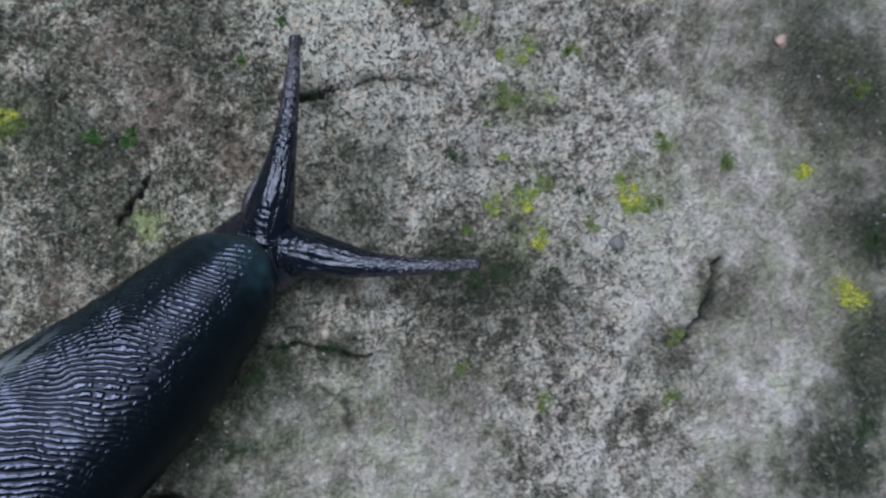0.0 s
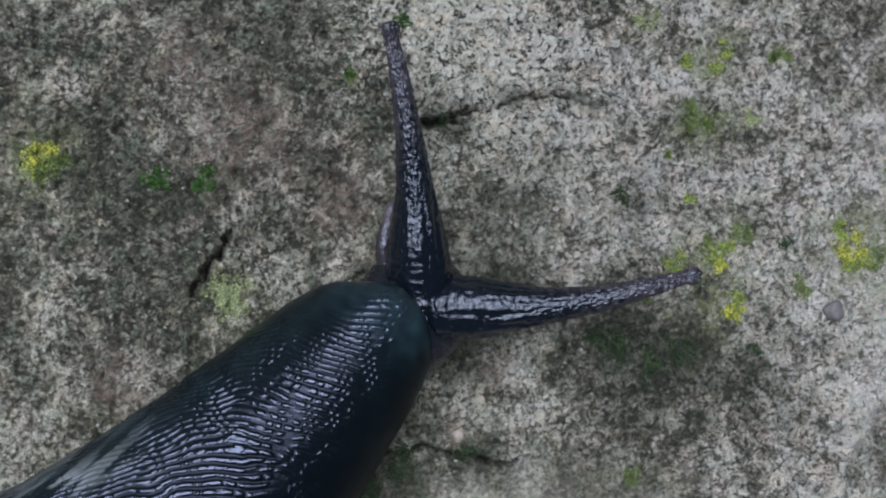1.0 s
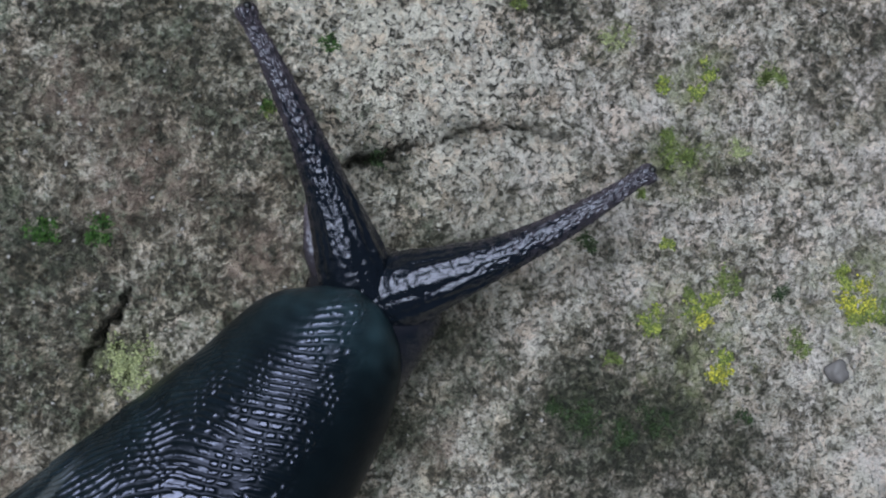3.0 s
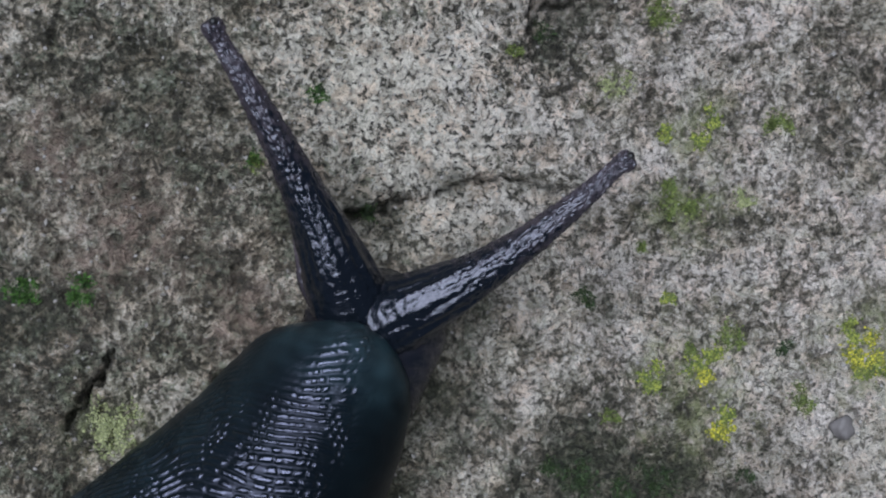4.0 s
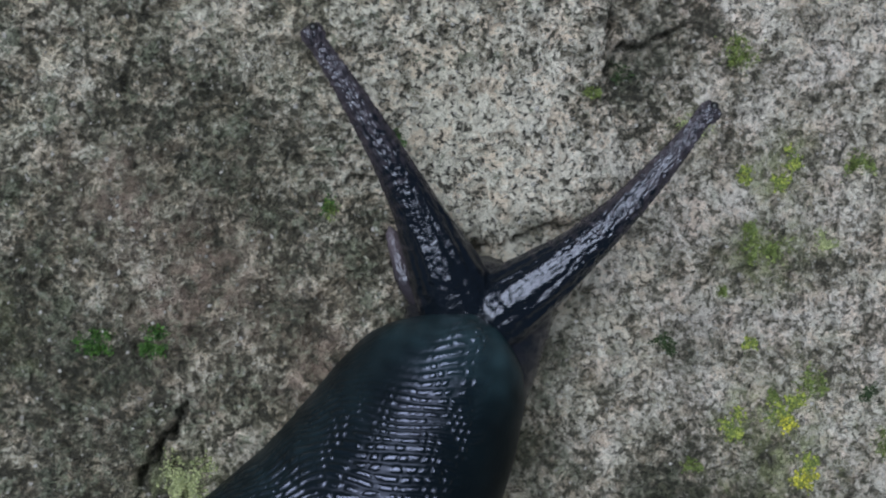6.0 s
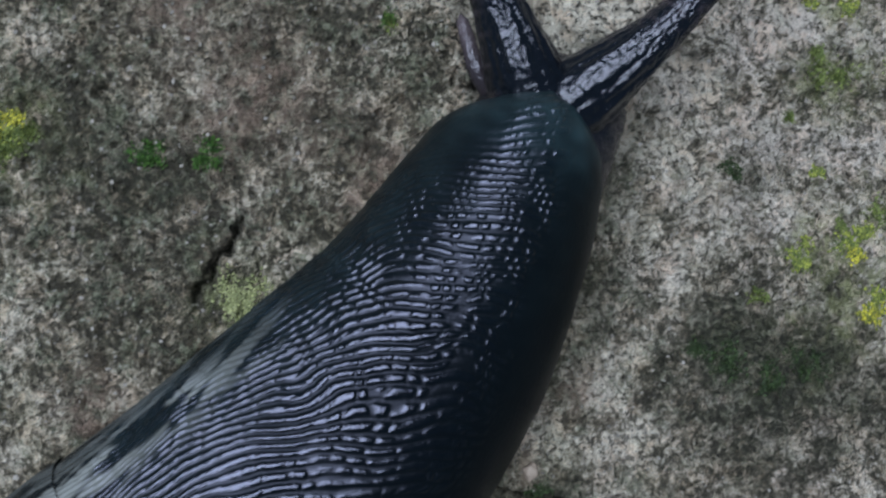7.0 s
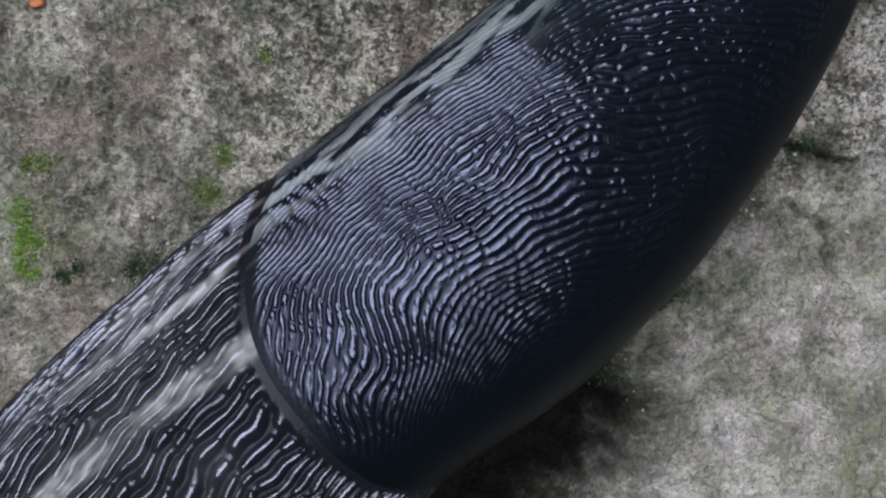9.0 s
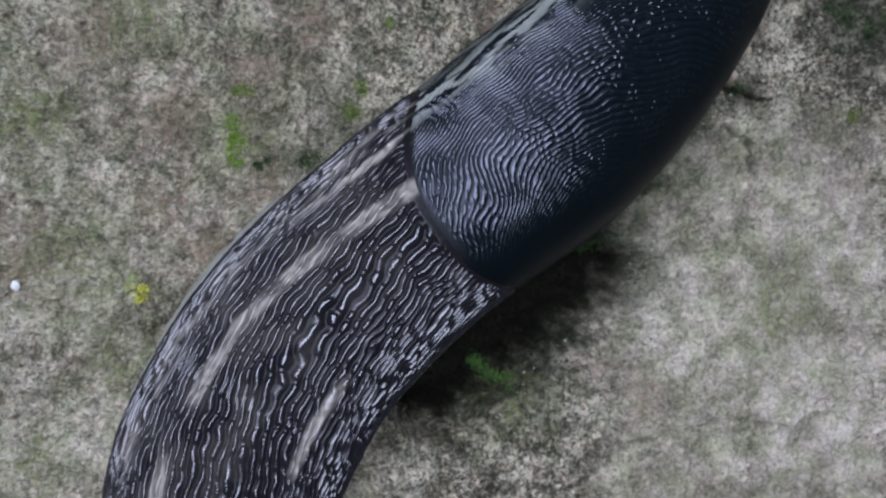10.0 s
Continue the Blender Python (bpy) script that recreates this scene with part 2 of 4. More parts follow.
HORN = skin_material("tentacle_skin", (0.0035, 0.0050, 0.0075), (0.16, 0.125, 0.14), rough=0.075, gloss=(0.3, 0.60), tiny=0.00014, scale=3600, film=(0.84, 0.86, 1.0))
FOOT = skin_material("foot_fringe", (0.10, 0.10, 0.095), (0.30, 0.29, 0.27))


# ---- the stone ----
def near_line(x, y, points):
    """Distance in cm from points to a polyline, and the share along it."""
    best, along = np.full(x.shape, 1e9), np.zeros(x.shape)
    for k, ((ax, ay), (bx, by)) in enumerate(zip(points, points[1:])):
        dx, dy = bx - ax, by - ay
        q = np.clip(((x - ax) * dx + (y - ay) * dy) / (dx * dx + dy * dy), 0, 1)
        d = np.hypot(x - ax - q * dx, y - ay - q * dy)
        along = np.where(d < best, (k + q) / (len(points) - 1), along)
        best = np.minimum(best, d)
    return best, along


CRACKS = [  # width, depth, points
    (0.024, 0.20, [(-0.30, 0.16), (-0.40, 0.0), (-0.45, -0.10), (-0.60, -0.31)]),
    (0.036, 0.20, [(1.05, 0.93), (1.20, 0.95), (1.37, 1.0), (1.60, 1.08)]),
    (0.015, 0.12, [(1.60, 1.02), (1.75, 1.10), (1.89, 1.17), (2.17, 1.17), (2.56, 1.08)]),
    (0.024, 0.13, [(0.80, -1.56), (1.07, -1.51), (1.25, -1.54), (1.48, -1.60), (1.74, -1.68), (1.95, -1.62)]),
    (0.03, 0.09, [(1.30, -1.95), (1.55, -2.10), (1.62, -2.35)]),
    (0.045, 0.20, [(5.66, -0.75), (5.60, -0.93), (5.45, -1.35), (5.20, -1.60)]),
    (0.018, 0.12, [(2.40, 2.28), (2.61, 2.29), (2.80, 2.39), (3.0, 2.42)]),
    (0.02, 0.12, [(2.46, 2.9), (2.44, 2.42), (2.40, 2.22), (2.36, 1.96)]),
    (0.03, 0.05, [(-0.42, -5.31), (0.11, -5.17), (0.72, -5.03), (1.34, -4.92), (2.1, -5.1)]),
    (0.02, 0.05, [(0.9, 1.02), (0.55, 0.75), (0.2, 0.70)]),
]
TONES = [  # x, y, reach, amount: paler and darker areas of the stone
    (1.35, 1.9, 0.85, 0.40), (1.95, 1.35, 0.5, 0.28), (2.4, 0.9, 1.0, 0.25), (3.0, -0.3, 0.9, 0.15),
    (2.2, -1.2, 0.6, 0.08), (4.6, -0.6, 1.2, 0.18), (6.3, -2.1, 0.6, 0.3), (4.42, -1.5, 0.3, 0.35), (4.15, -2.1, 0.32, 0.4), (3.95, -2.8, 0.3, 0.35),
    (3.6, 1.9, 0.7, 0.08), (1.6, -2.6, 0.9, -0.06), (0.8, -4.0, 1.3, 0.1), (2.6, -4.4, 1.2, 0.1), (2.4, -3.0, 0.9, 0.03),
    (-0.2, 1.2, 1.1, -0.22), (-1.3, 0.6, 1.0, -0.15), (6.8, 1.3, 0.7, -0.35), (3.0, -0.95, 0.75, -0.6),
    (-3.3, -0.8, 1.4, -0.10), (-4.4, -2.6, 1.4, -0.05), (-5.4, -4.6, 1.3, 0.1), (-0.9, -0.2, 0.8, -0.2), (7.4, -0.5, 0.5, -0.5), (7.6, 0.9, 0.7, -0.35), (7.4, -1.7, 0.4, -0.5), (5.10, -1.75, 0.28, -0.40), (4.72, -2.45, 0.28, -0.40), (5.7, -1.15, 0.3, -0.35), (4.25, -1.5, 0.25, -0.35), (3.9, -2.2, 0.25, -0.3),
]
# algae stains; rows along the slug's right side paint its shade
ALGAE_SHADE = [
    (1.85, 0.30, 0.36, 0.75), (1.7, -0.3, 0.40, 0.8), (1.35, -0.7, 0.38, 0.85), (2.1, 0.7, 0.25, 0.4),
    (2.65, -0.78, 0.40, 0.9), (3.25, -0.95, 0.40, 0.8), (2.95, -1.2, 0.38, 0.6), (3.8, -1.1, 0.4, 0.5), (0.5, -1.9, 0.55, 1.1), (0.15, -2.4, 0.55, 1.1), (1.0, -1.3, 0.3, 0.8), (0.95, -2.3, 0.4, 0.5), (1.05, -0.75, 0.28, 0.6), (7.6, -0.5, 0.5, 1.1), (7.5, -1.6, 0.45, 1.1), (7.3, -2.3, 0.5, 1.1), (6.95, -3.0, 0.7, 1.2), (7.6, 1.0, 0.6, 0.8), (7.0, 1.9, 0.7, 0.7),
    (6.7, 1.35, 0.5, 0.6), (0.9, -1.75, 0.30, 0.9), (1.5, -1.62, 0.2, 0.8), (1.25, 0.98, 0.16, 0.8), (1.85, 1.14, 0.13, 0.8), (1.45, 0.92, 0.14, 0.7), (2.3, 1.14, 0.1, 0.6), (5.5, -1.2, 0.15, 0.8),
    (-2.6, -1.9, 0.30, 0.5), (-3.0, -2.3, 0.25, 0.6), (-0.9, 0.5, 0.35, 0.5), (2.6, 2.2, 0.2, 0.7), (-0.8, -4.3, 0.6, 0.8),
    (0.2, -3.3, 0.5, 0.8), (-0.75, -3.75, 0.6, 1.5), (-1.3, -4.2, 0.55, 1.4), (-0.2, -3.3, 0.4, 1.2), (2.8, 0.4, 0.25, 0.4), (-0.1, 1.7, 0.6, 0.35), (3.3, 0.95, 0.3, 0.4), (2.2, -1.9, 0.4, 0.3), (4.9, -1.7, 0.4, 0.3),
]
WARM = [
    (-0.41, 0.71, 0.25), (-0.65, 1.43, 0.25), (0.54, 0.34, 0.25), (-1.16, -0.93, 0.2), (-3.37, -1.44, 0.24), (-3.35, -2.54, 0.26),
    (-4.22, -1.9, 0.35), (-4.21, -2.69, 0.30), (-5.59, -3.13, 0.35), (1.66, -0.98, 0.13), (1.36, -1.42, 0.10), (-0.2, 0.9, 0.4),
    (-2.9, -1.0, 0.2), (-3.9, -3.1, 0.3), (-2.7, -2.9, 0.2), (-4.9, -1.2, 0.3), (-3.2, -3.6, 0.25), (-0.1, -4.3, 0.2), (0.4, -4.6, 0.2),
]
FILM = [
    (-0.33, -0.34, 0.20), (3.82, 0.98, 0.10), (2.95, 1.79, 0.12), (-4.55, -3.37, 0.12), (-5.37, -1.88, 0.4), (-5.06, -3.24, 0.5),
    (-5.43, -5.05, 0.35), (-1.67, 0.70, 0.30), (-4.4, -0.9, 0.4), (3.5, -0.3, 0.4), (3.4, 0.9, 0.25), (4.8, -0.1, 0.4), (-3.6, -2.1, 0.3),
    (-1.0, -4.6, 0.4), (-4.6, -4.2, 0.4), (1.9, -3.9, 0.5), (3.25, -0.1, 0.22), (3.5, 1.46, 0.22), (4.72, -0.1, 0.25), (3.6, -0.54, 0.15), (7.1, -1.2, 0.3), (-1.66, 0.74, 0.2), (6.7, 0.25, 0.2),
]


# dug and coloured black where the slug's shade falls on its right
SHADE_HOLLOW = [(-0.25, -3.38), (-0.85, -3.80), (-1.25, -4.12), (-1.75, -4.45)]
RIDGE = [(4.72, -1.30), (4.45, -1.85), (4.2, -2.45), (4.0, -3.1)]


def crack_warp(x, y):
    wx = x + 0.05 * grad_noise(x / 0.15, y / 0.15, 6) + 0.035 * grad_noise(x / 0.05, y / 0.05, 14)
    wy = y + 0.05 * grad_noise(x / 0.15, y / 0.15, 7) + 0.035 * grad_noise(x / 0.05, y / 0.05, 15)
    return wx, wy


def stone_height(x, y):
    near = np.exp(-np.maximum(np.hypot(x, y) - 14, 0) / 6)
    z = 0.055 * grad_noise(x / 1.9, y / 1.9, 1) + 0.04 * grad_noise(x / 0.7, y / 0.7, 2) + 0.040 * grad_noise(x / 0.27, y / 0.27, 3)
    z = z + 0.046 * grad_noise(x / 0.11, y / 0.11, 4) + 0.034 * grad_noise(x / 0.055, y / 0.055, 5)
    # crumbly pits
    rough = np.clip(0.25 + 0.75 * step(-2.6, -1.2, x) * step(4.4, 2.8, x) * step(-2.4, -1.4, y), 0, 1)
    z = z - rough * (0.06 * step(0.22, 0.52, grad_noise(x / 0.13, y / 0.13, 17)) + 0.045 * step(0.15, 0.5, grad_noise(x / 0.07, y / 0.07, 18)))
    z = z * near
    wx, wy = crack_warp(x, y)
    for width, depth, points in CRACKS:
        d, along = near_line(wx, wy, points)
        ends = np.clip(np.minimum(along, 1 - along) * 6 + 0.25, 0, 1)
        z = z - depth * ends * np.exp(-((d / width) ** 2) * (1.2 + grad_noise(x / 0.2, y / 0.2, 8)))
    # the pale flake of stone ends in a low step
    edge = 2.40 + 0.05 * grad_noise(y / 0.3, y * 0, 9)
    z = z - 0.07 * step(edge - 0.02, edge + 0.04, x) * step(1.4, 2.0, y) * (1 - step(3.2, 4.5, y)) * (1 - step(2.8, 4.0, x))
    d, along = near_line(wx, wy, SHADE_HOLLOW)
    z = z - 0.95 * np.exp(-((d / (0.40 + 0.14 * grad_noise(x / 0.3, y / 0.3, 42))) ** 3)) * near
    d, along = near_line(wx, wy, RIDGE)
    z = z + 0.15 * np.exp(-((d / 0.12) ** 2)) * near
    return z


def crack_mask(x, y):
    wx, wy = crack_warp(x, y)
    m = np.zeros(x.shape)
    for width, depth, points in CRACKS:
        d, along = near_line(wx, wy, points)
        wide = width * (0.9 + 0.9 * grad_noise(x / 0.12, y / 0.12, 12))
        m = np.maximum(m, np.exp(-((d / np.maximum(wide, 0.004)) ** 2)) * np.clip(depth * 7, 0, 1))
    return m * step(-0.5, -0.1, grad_noise(x / 0.07, y / 0.07, 13))


FINE = np.zeros((816, 533))


def stone_ground():
    def axis(lo, hi, pitch):
        tail = np.cumsum(pitch * 1.27 ** np.arange(1, 48))
        return np.r_[lo - tail[::-1], np.arange(lo, hi, pitch), hi + tail]

    xs, ys = axis(-6.4, 8.3, 0.018), axis(-6.4, 3.2, 0.018)
    x, y = np.meshgrid(xs, ys, indexing="ij")
    V = np.stack([x, y, stone_height(x, y)], -1)
    FINE[:] = V[47 : 47 + 816, 47 : 47 + 533, 2]
    near = np.exp(-np.maximum(np.hypot(x, y) - 12, 0) / 5)
    tone = 0.465 + near * (0.3 * grad_noise(x / 1.1, y / 1.1, 21) + 0.30 * grad_noise(x / 0.35, y / 0.35, 22))
    for cx, cy, r, amount in TONES:
        tone += amount * np.exp(-((np.hypot(x - cx, y - cy) / r) ** 2))

    d, along = near_line(x + 0.1 * grad_noise(x / 0.3, y / 0.3, 38), y, RIDGE)
    tone += np.exp(-((d / 0.075) ** 2)) * (0.42 + 0.35 * grad_noise(x / 0.16, y / 0.16, 39))
    # near-black colour along the hollow stands in for the slug's shadow
    d, along = near_line(*crack_warp(x, y), SHADE_HOLLOW)
    ragged = 0.48 * (1 + 0.45 * grad_noise(x / 0.28, y / 0.28, 40) + 0.4 * grad_noise(x / 0.1, y / 0.1, 41))
    hollow_shade = np.clip(1.3 * np.exp(-((d / ragged) ** 2.6)), 0, 1)

    tone -= 0.35 * step(2.37, 2.45, x + 0.05 * grad_noise(y / 0.3, y * 0, 9)) * step(1.3, 1.9, y) * (1 - step(2.6, 3.5, x))

    def patches(rows, seed):
        m = np.zeros(x.shape)
        rough = 1 + 0.7 * grad_noise(x / 0.22, y / 0.22, seed) + 0.5 * grad_noise(x / 0.08, y / 0.08, seed + 1)
        for cx, cy, r, *amount in rows:
            m = np.maximum(m, (amount or [1.0])[0] * np.exp(-((np.hypot(x - cx, y - cy) * rough / r) ** 2)))
        return m

    me = grid_mesh("ground", V, STONE, {"tone": tone, "algae_shade": patches(ALGAE_SHADE, 31), "warm": patches(WARM, 33), "dirt_shade": np.maximum(crack_mask(x, y), hollow_shade), "rosy": near * (0.9 * step(1.2, 3.4, x) + 0.4 * step(-1.5, -4.5, y)), "smooth": near * np.clip(0.26 + step(4.0, 6.6, x + 0.5 * grad_noise(x / 0.9, y / 0.9, 37)) + 0.9 * step(-1.3, -2.3, y) * step(-0.6, 0.6, x) * step(3.6, 2.6, x) - 0.45 * np.exp(-((np.hypot(x - 1.6, y - 1.75) / 0.95) ** 4)) + 0.45 * step(-1.4, -2.8, x), 0, 1), "film": patches(FILM, 35)})
    return tagged(new("ground", me), "weathered grey stone with cracks, pits, algae stains and painted-in shade", "stone", kind="structure")


def ground_z(x, y):
    """Height of the stone, read between the points of its fine grid."""
    u, v = (x + 6.4) / 0.018, (y + 6.4) / 0.018
    i, j = int(u), int(v)
    u, v = u - i, v - j
    near = FINE[i : i + 2, j : j + 2]
    return float((near[0, 0] * (1 - u) + near[1, 0] * u) * (1 - v) + (near[0, 1] * (1 - u) + near[1, 1] * u) * v)


stone_ground()


def blob(bm, at, size, squash=1.0, rng=random):
    """A small lumpy grain."""
    turn = Euler([rng.uniform(0, 6.3) for _ in range(3)]).to_matrix().to_4x4()
    sx, sy, sz = (size * rng.uniform(0.7, 1.25) for _ in range(3))
    m = Matrix.Translation(at) @ Matrix.Diagonal((1, 1, squash, 1)) @ turn @ Matrix.Diagonal((sx, sy, sz, 1))
    made = bmesh.ops.create_icosphere(bm, subdivisions=1, radius=1.0, matrix=m)
    for v in made["verts"]:
        v.co += Vector([rng.uniform(-0.12, 0.12) * size for _ in range(3)])


def lump_arrays(at, size, squash, rng):
    """Corner points of a random lumpy octahedron-like grain (fast, for the grit)."""
    base = np.array([(1, 0, 0), (-1, 0, 0), (0, 1, 0), (0, -1, 0), (0, 0, 1), (0, 0, -1)], float)
    base = base * rng.uniform(0.6, 1.3, (6, 1)) * rng.uniform(0.7, 1.3, (1, 3))
    q = np.linalg.qr(rng.normal(size=(3, 3)))[0]
    v = base @ q * size
    v[:, 2] *= squash
    return v + at


def loose_grit(count=9000):
    rng = np.random.RandomState(5)
    faces6 = np.array([(0, 2, 4), (2, 1, 4), (1, 3, 4), (3, 0, 4), (2, 0, 5), (1, 2, 5), (3, 1, 5), (0, 3, 5)])
    px, py = rng.uniform(-6.2, 8.0, count), rng.uniform(-6.0, 3.1, count)
    keep = (near_line(px, py, SHADE_HOLLOW)[0] > 0.45) & (np.hypot(px - 2.95, py + 1.0) > 0.6)
    px, py = px[keep], py[keep]
    count = len(px)
    pz = stone_height(px, py)
    verts, faces = [], []
    for k in range(count):
        size = 0.006 + 0.014 * rng.rand() ** 3
        verts.append(lump_arrays((px[k], py[k], pz[k] + size * 0.15), size, 0.7, rng))
        faces.append(faces6 + 6 * k)
    me = bpy.data.meshes.new("grit")
    me.from_pydata((np.concatenate(verts) * CM).tolist(), [], np.concatenate(faces).tolist())
    me.materials.append(GRIT)
    tagged(new("grit", me), "loose grey and pale mineral grains on the stone", "grit", kind="stuff")


loose_grit()


# ---- lichens and mosses ----
def lichen(x, y, r, material, label, name="lichen", seed=0, density=1.0):
    """A patch of rounded granules that clings to the stone."""
    rng = random.Random(seed)
    bm = bmesh.new()
    base = Vector((x, y, ground_z(x, y)))
    r = r * 1.5
    count = int(min(1100, max(24, density * 17000 * r * r + 60)))
    lobes = [(rng.uniform(0, 6.3), rng.uniform(0.1, 0.75) * r, rng.uniform(0.3, 0.55) * r) for _ in range(5)]
    for _ in range(count):
        ang, far, wide = rng.choice(lobes)
        gx = x + math.cos(ang) * far + rng.gauss(0, 0.5) * wide
        gy = y + math.sin(ang) * far + rng.gauss(0, 0.5) * wide
        size = rng.uniform(0.004, 0.0125)
        blob(bm, Vector((gx, gy, ground_z(gx, gy) + size * 0.2)) - base, size, 0.6, rng)
    for v in bm.verts:
        v.co *= CM
    ob = new(name, bm_mesh(name, bm, material))
    ob.matrix_basis = Matrix.Translation(base * CM)
    return tagged(ob, label, name, "lichens on the stone")


def moss(x, y, r, material, label, name="moss", seed=0, density=1.0):
    """A low cushion of many small pointed leaves."""
    rng = random.Random(seed)
    bm = bmesh.new()
    base = Vector((x, y, ground_z(x, y)))
    r = r * 1.3
    count = int(min(2000, max(70, density * 30000 * r * r + 120)))
    lobes = [(rng.uniform(0, 6.3), rng.uniform(0.0, 0.8) * r, rng.uniform(0.25, 0.6) * r) for _ in range(5)]
    for _ in range(count):
        ang, far, wide = rng.choice(lobes)
        gx = x + math.cos(ang) * far + rng.gauss(0, 0.5) * wide
        gy = y + math.sin(ang) * far + rng.gauss(0, 0.5) * wide
        foot = Vector((gx, gy, ground_z(gx, gy) - 0.005)) - base
        yaw, lean = rng.uniform(0, 6.3), rng.uniform(0.3, 1.3)
        long, wid = rng.uniform(0.012, 0.030), rng.uniform(0.004, 0.009)
        ahead = Vector((math.cos(yaw) * math.sin(lean), math.sin(yaw) * math.sin(lean), math.cos(lean)))
        side = ahead.cross(Vector((0.1, 0.2, 1))).normalized()
        up = side.cross(ahead).normalized()
        a, b = bm.verts.new(foot - side * wid * 0.5), bm.verts.new(foot + side * wid * 0.5)
        c, d = bm.verts.new(foot + ahead * long * 0.5 - side * wid), bm.verts.new(foot + ahead * long * 0.5 + side * wid)
        m, e = bm.verts.new(foot + ahead * long * 0.5 - up * wid * 0.5), bm.verts.new(foot + ahead * long)
        for f in ((a, m, c), (a, b, m), (b, d, m), (c, m, e), (m, d, e)):
            bm.faces.new(f)
    for v in bm.verts:
        v.co *= CM
    ob = new(name, bm_mesh(name, bm, material))
    ob.matrix_basis = Matrix.Translation(base * CM)
    return tagged(ob, label, name, "mosses on the stone")


YELLOW = [(-1.70, 0.72, 0.08), (-1.58, 0.78, 0.06), (4.66, -0.05, 0.12), (3.60, -0.54, 0.08), (7.14, -1.21, 0.17), (3.51, -0.17, 0.06), (6.68, 0.24, 0.10), (-4.47, -3.50, 0.07)]
OLIVE = [
    (3.27, 1.46, 0.05), (3.52, 1.42, 0.055), (3.58, 1.53, 0.06), (3.44, -0.08, 0.07), (3.15, -0.18, 0.08), (4.72, -0.18, 0.09), (3.29, 0.34, 0.05), (3.57, -0.05, 0.07),
    (3.66, -0.46, 0.06), (4.58, 0.08, 0.08), (-1.62, 0.66, 0.09),
]
GREEN = [
    (3.08, 0.69, 0.04), (3.72, 0.07, 0.10), (2.77, -1.82, 0.07), (3.57, -2.21, 0.10), (5.05, 0.46, 0.10), (2.29, 1.99, 0.05),
    (0.59, 1.31, 0.05), (2.87, -0.43, 0.06), (-2.16, -0.98, 0.05), (-2.40, -1.62, 0.10), (-2.48, -1.84, 0.11), (-3.52, -1.60, 0.10), (3.37, 0.93, 0.12),
    (3.30, 1.06, 0.09), (4.07, 1.51, 0.10), (4.91, -0.17, 0.10), (4.20, -0.37, 0.09), (5.10, -1.60, 0.11), (4.99, -2.22, 0.10), (7.43, 1.10, 0.14), (5.80, 0.30, 0.12),
    (-1.64, 0.58, 0.10), (-1.50, 0.70, 0.08), (3.28, 2.27, 0.11), (3.40, 0.02, 0.06), (5.0, 0.6, 0.07),
]
DARK = [
    (2.68, 0.42, 0.06), (2.72, 0.36, 0.05), (4.10, -0.03, 0.07), (3.79, -0.85, 0.05), (1.01, 1.74, 0.045), (-2.96, -2.27, 0.13), (-3.38, -2.33, 0.09), (1.44, -1.54, 0.08),
    (2.65, -0.80, 0.13), (2.85, -0.92, 0.14), (3.15, -0.90, 0.12), (0.95, -1.62, 0.12), (0.70, -1.85, 0.13), (1.30, 0.98, 0.06), (7.5, -0.6, 0.2), (7.2, -2.7, 0.2), (2.48, 2.12, 0.06),
    # the last two tufts also darken the slug's shaded right side
    (2.42, -0.72, 0.09), (0.0, -3.1, 0.14), (0.45, -2.55, 0.10),
]
DEEP = [(-0.84, 0.53, 0.075), (-0.50, 0.55, 0.085), (-1.10, -4.38, 0.12), (-0.95, -4.46, 0.07), (-0.80, 0.58, 0.05), (-0.54, 0.50, 0.05), (0.58, 1.32, 0.05), (1.02, 1.73, 0.045)]
BRIGHT = [(-3.62, -1.95, 0.10), (-3.60, -2.05, 0.09), (-3.62, -2.23, 0.10), (-3.57, -2.13, 0.09)]
PALE = [(-0.33, -0.30, 0.13), (-0.25, -0.40, 0.10), (3.82, 0.98, 0.07), (2.95, 1.79, 0.08), (-1.74, 0.60, 0.07), (-4.55, -3.37, 0.07)]

for k, (x, y, r) in enumerate(YELLOW):
    lichen(x, y, r, LICHEN, "bright yellow granular lichen patch on grey stone", seed=100 + k)
for k, (x, y, r) in enumerate(OLIVE):
    lichen(x, y, r, LICHEN_OLIVE, "yellow-green granular lichen patch on grey stone", seed=150 + k)
for k, (x, y, r) in enumerate(PALE):
    lichen(x, y, r, CRUST, "pale grey-green crusty lichen patch on grey stone", seed=300 + k, density=0.5)
for k, (x, y, r) in enumerate(GREEN):
    moss(x, y, r, MOSS, "small olive-green moss cushion growing on grey stone", seed=200 + k, density=1.5)
for k, (x, y, r) in enumerate(DARK):
    moss(x, y, r, MOSS_DARK, "dark green moss tuft in a damp hollow of the stone", seed=400 + k)
for k, (x, y, r) in enumerate(DEEP):
    moss(x, y, r, MOSS_DEEP, "deep green moss tuft in a pit of the stone", seed=600 + k, density=1.6)
for k, (x, y, r) in enumerate(BRIGHT):
    moss(x, y, r, MOSS_BRIGHT, "fresh bright green moss tuft on grey stone", seed=500 + k)


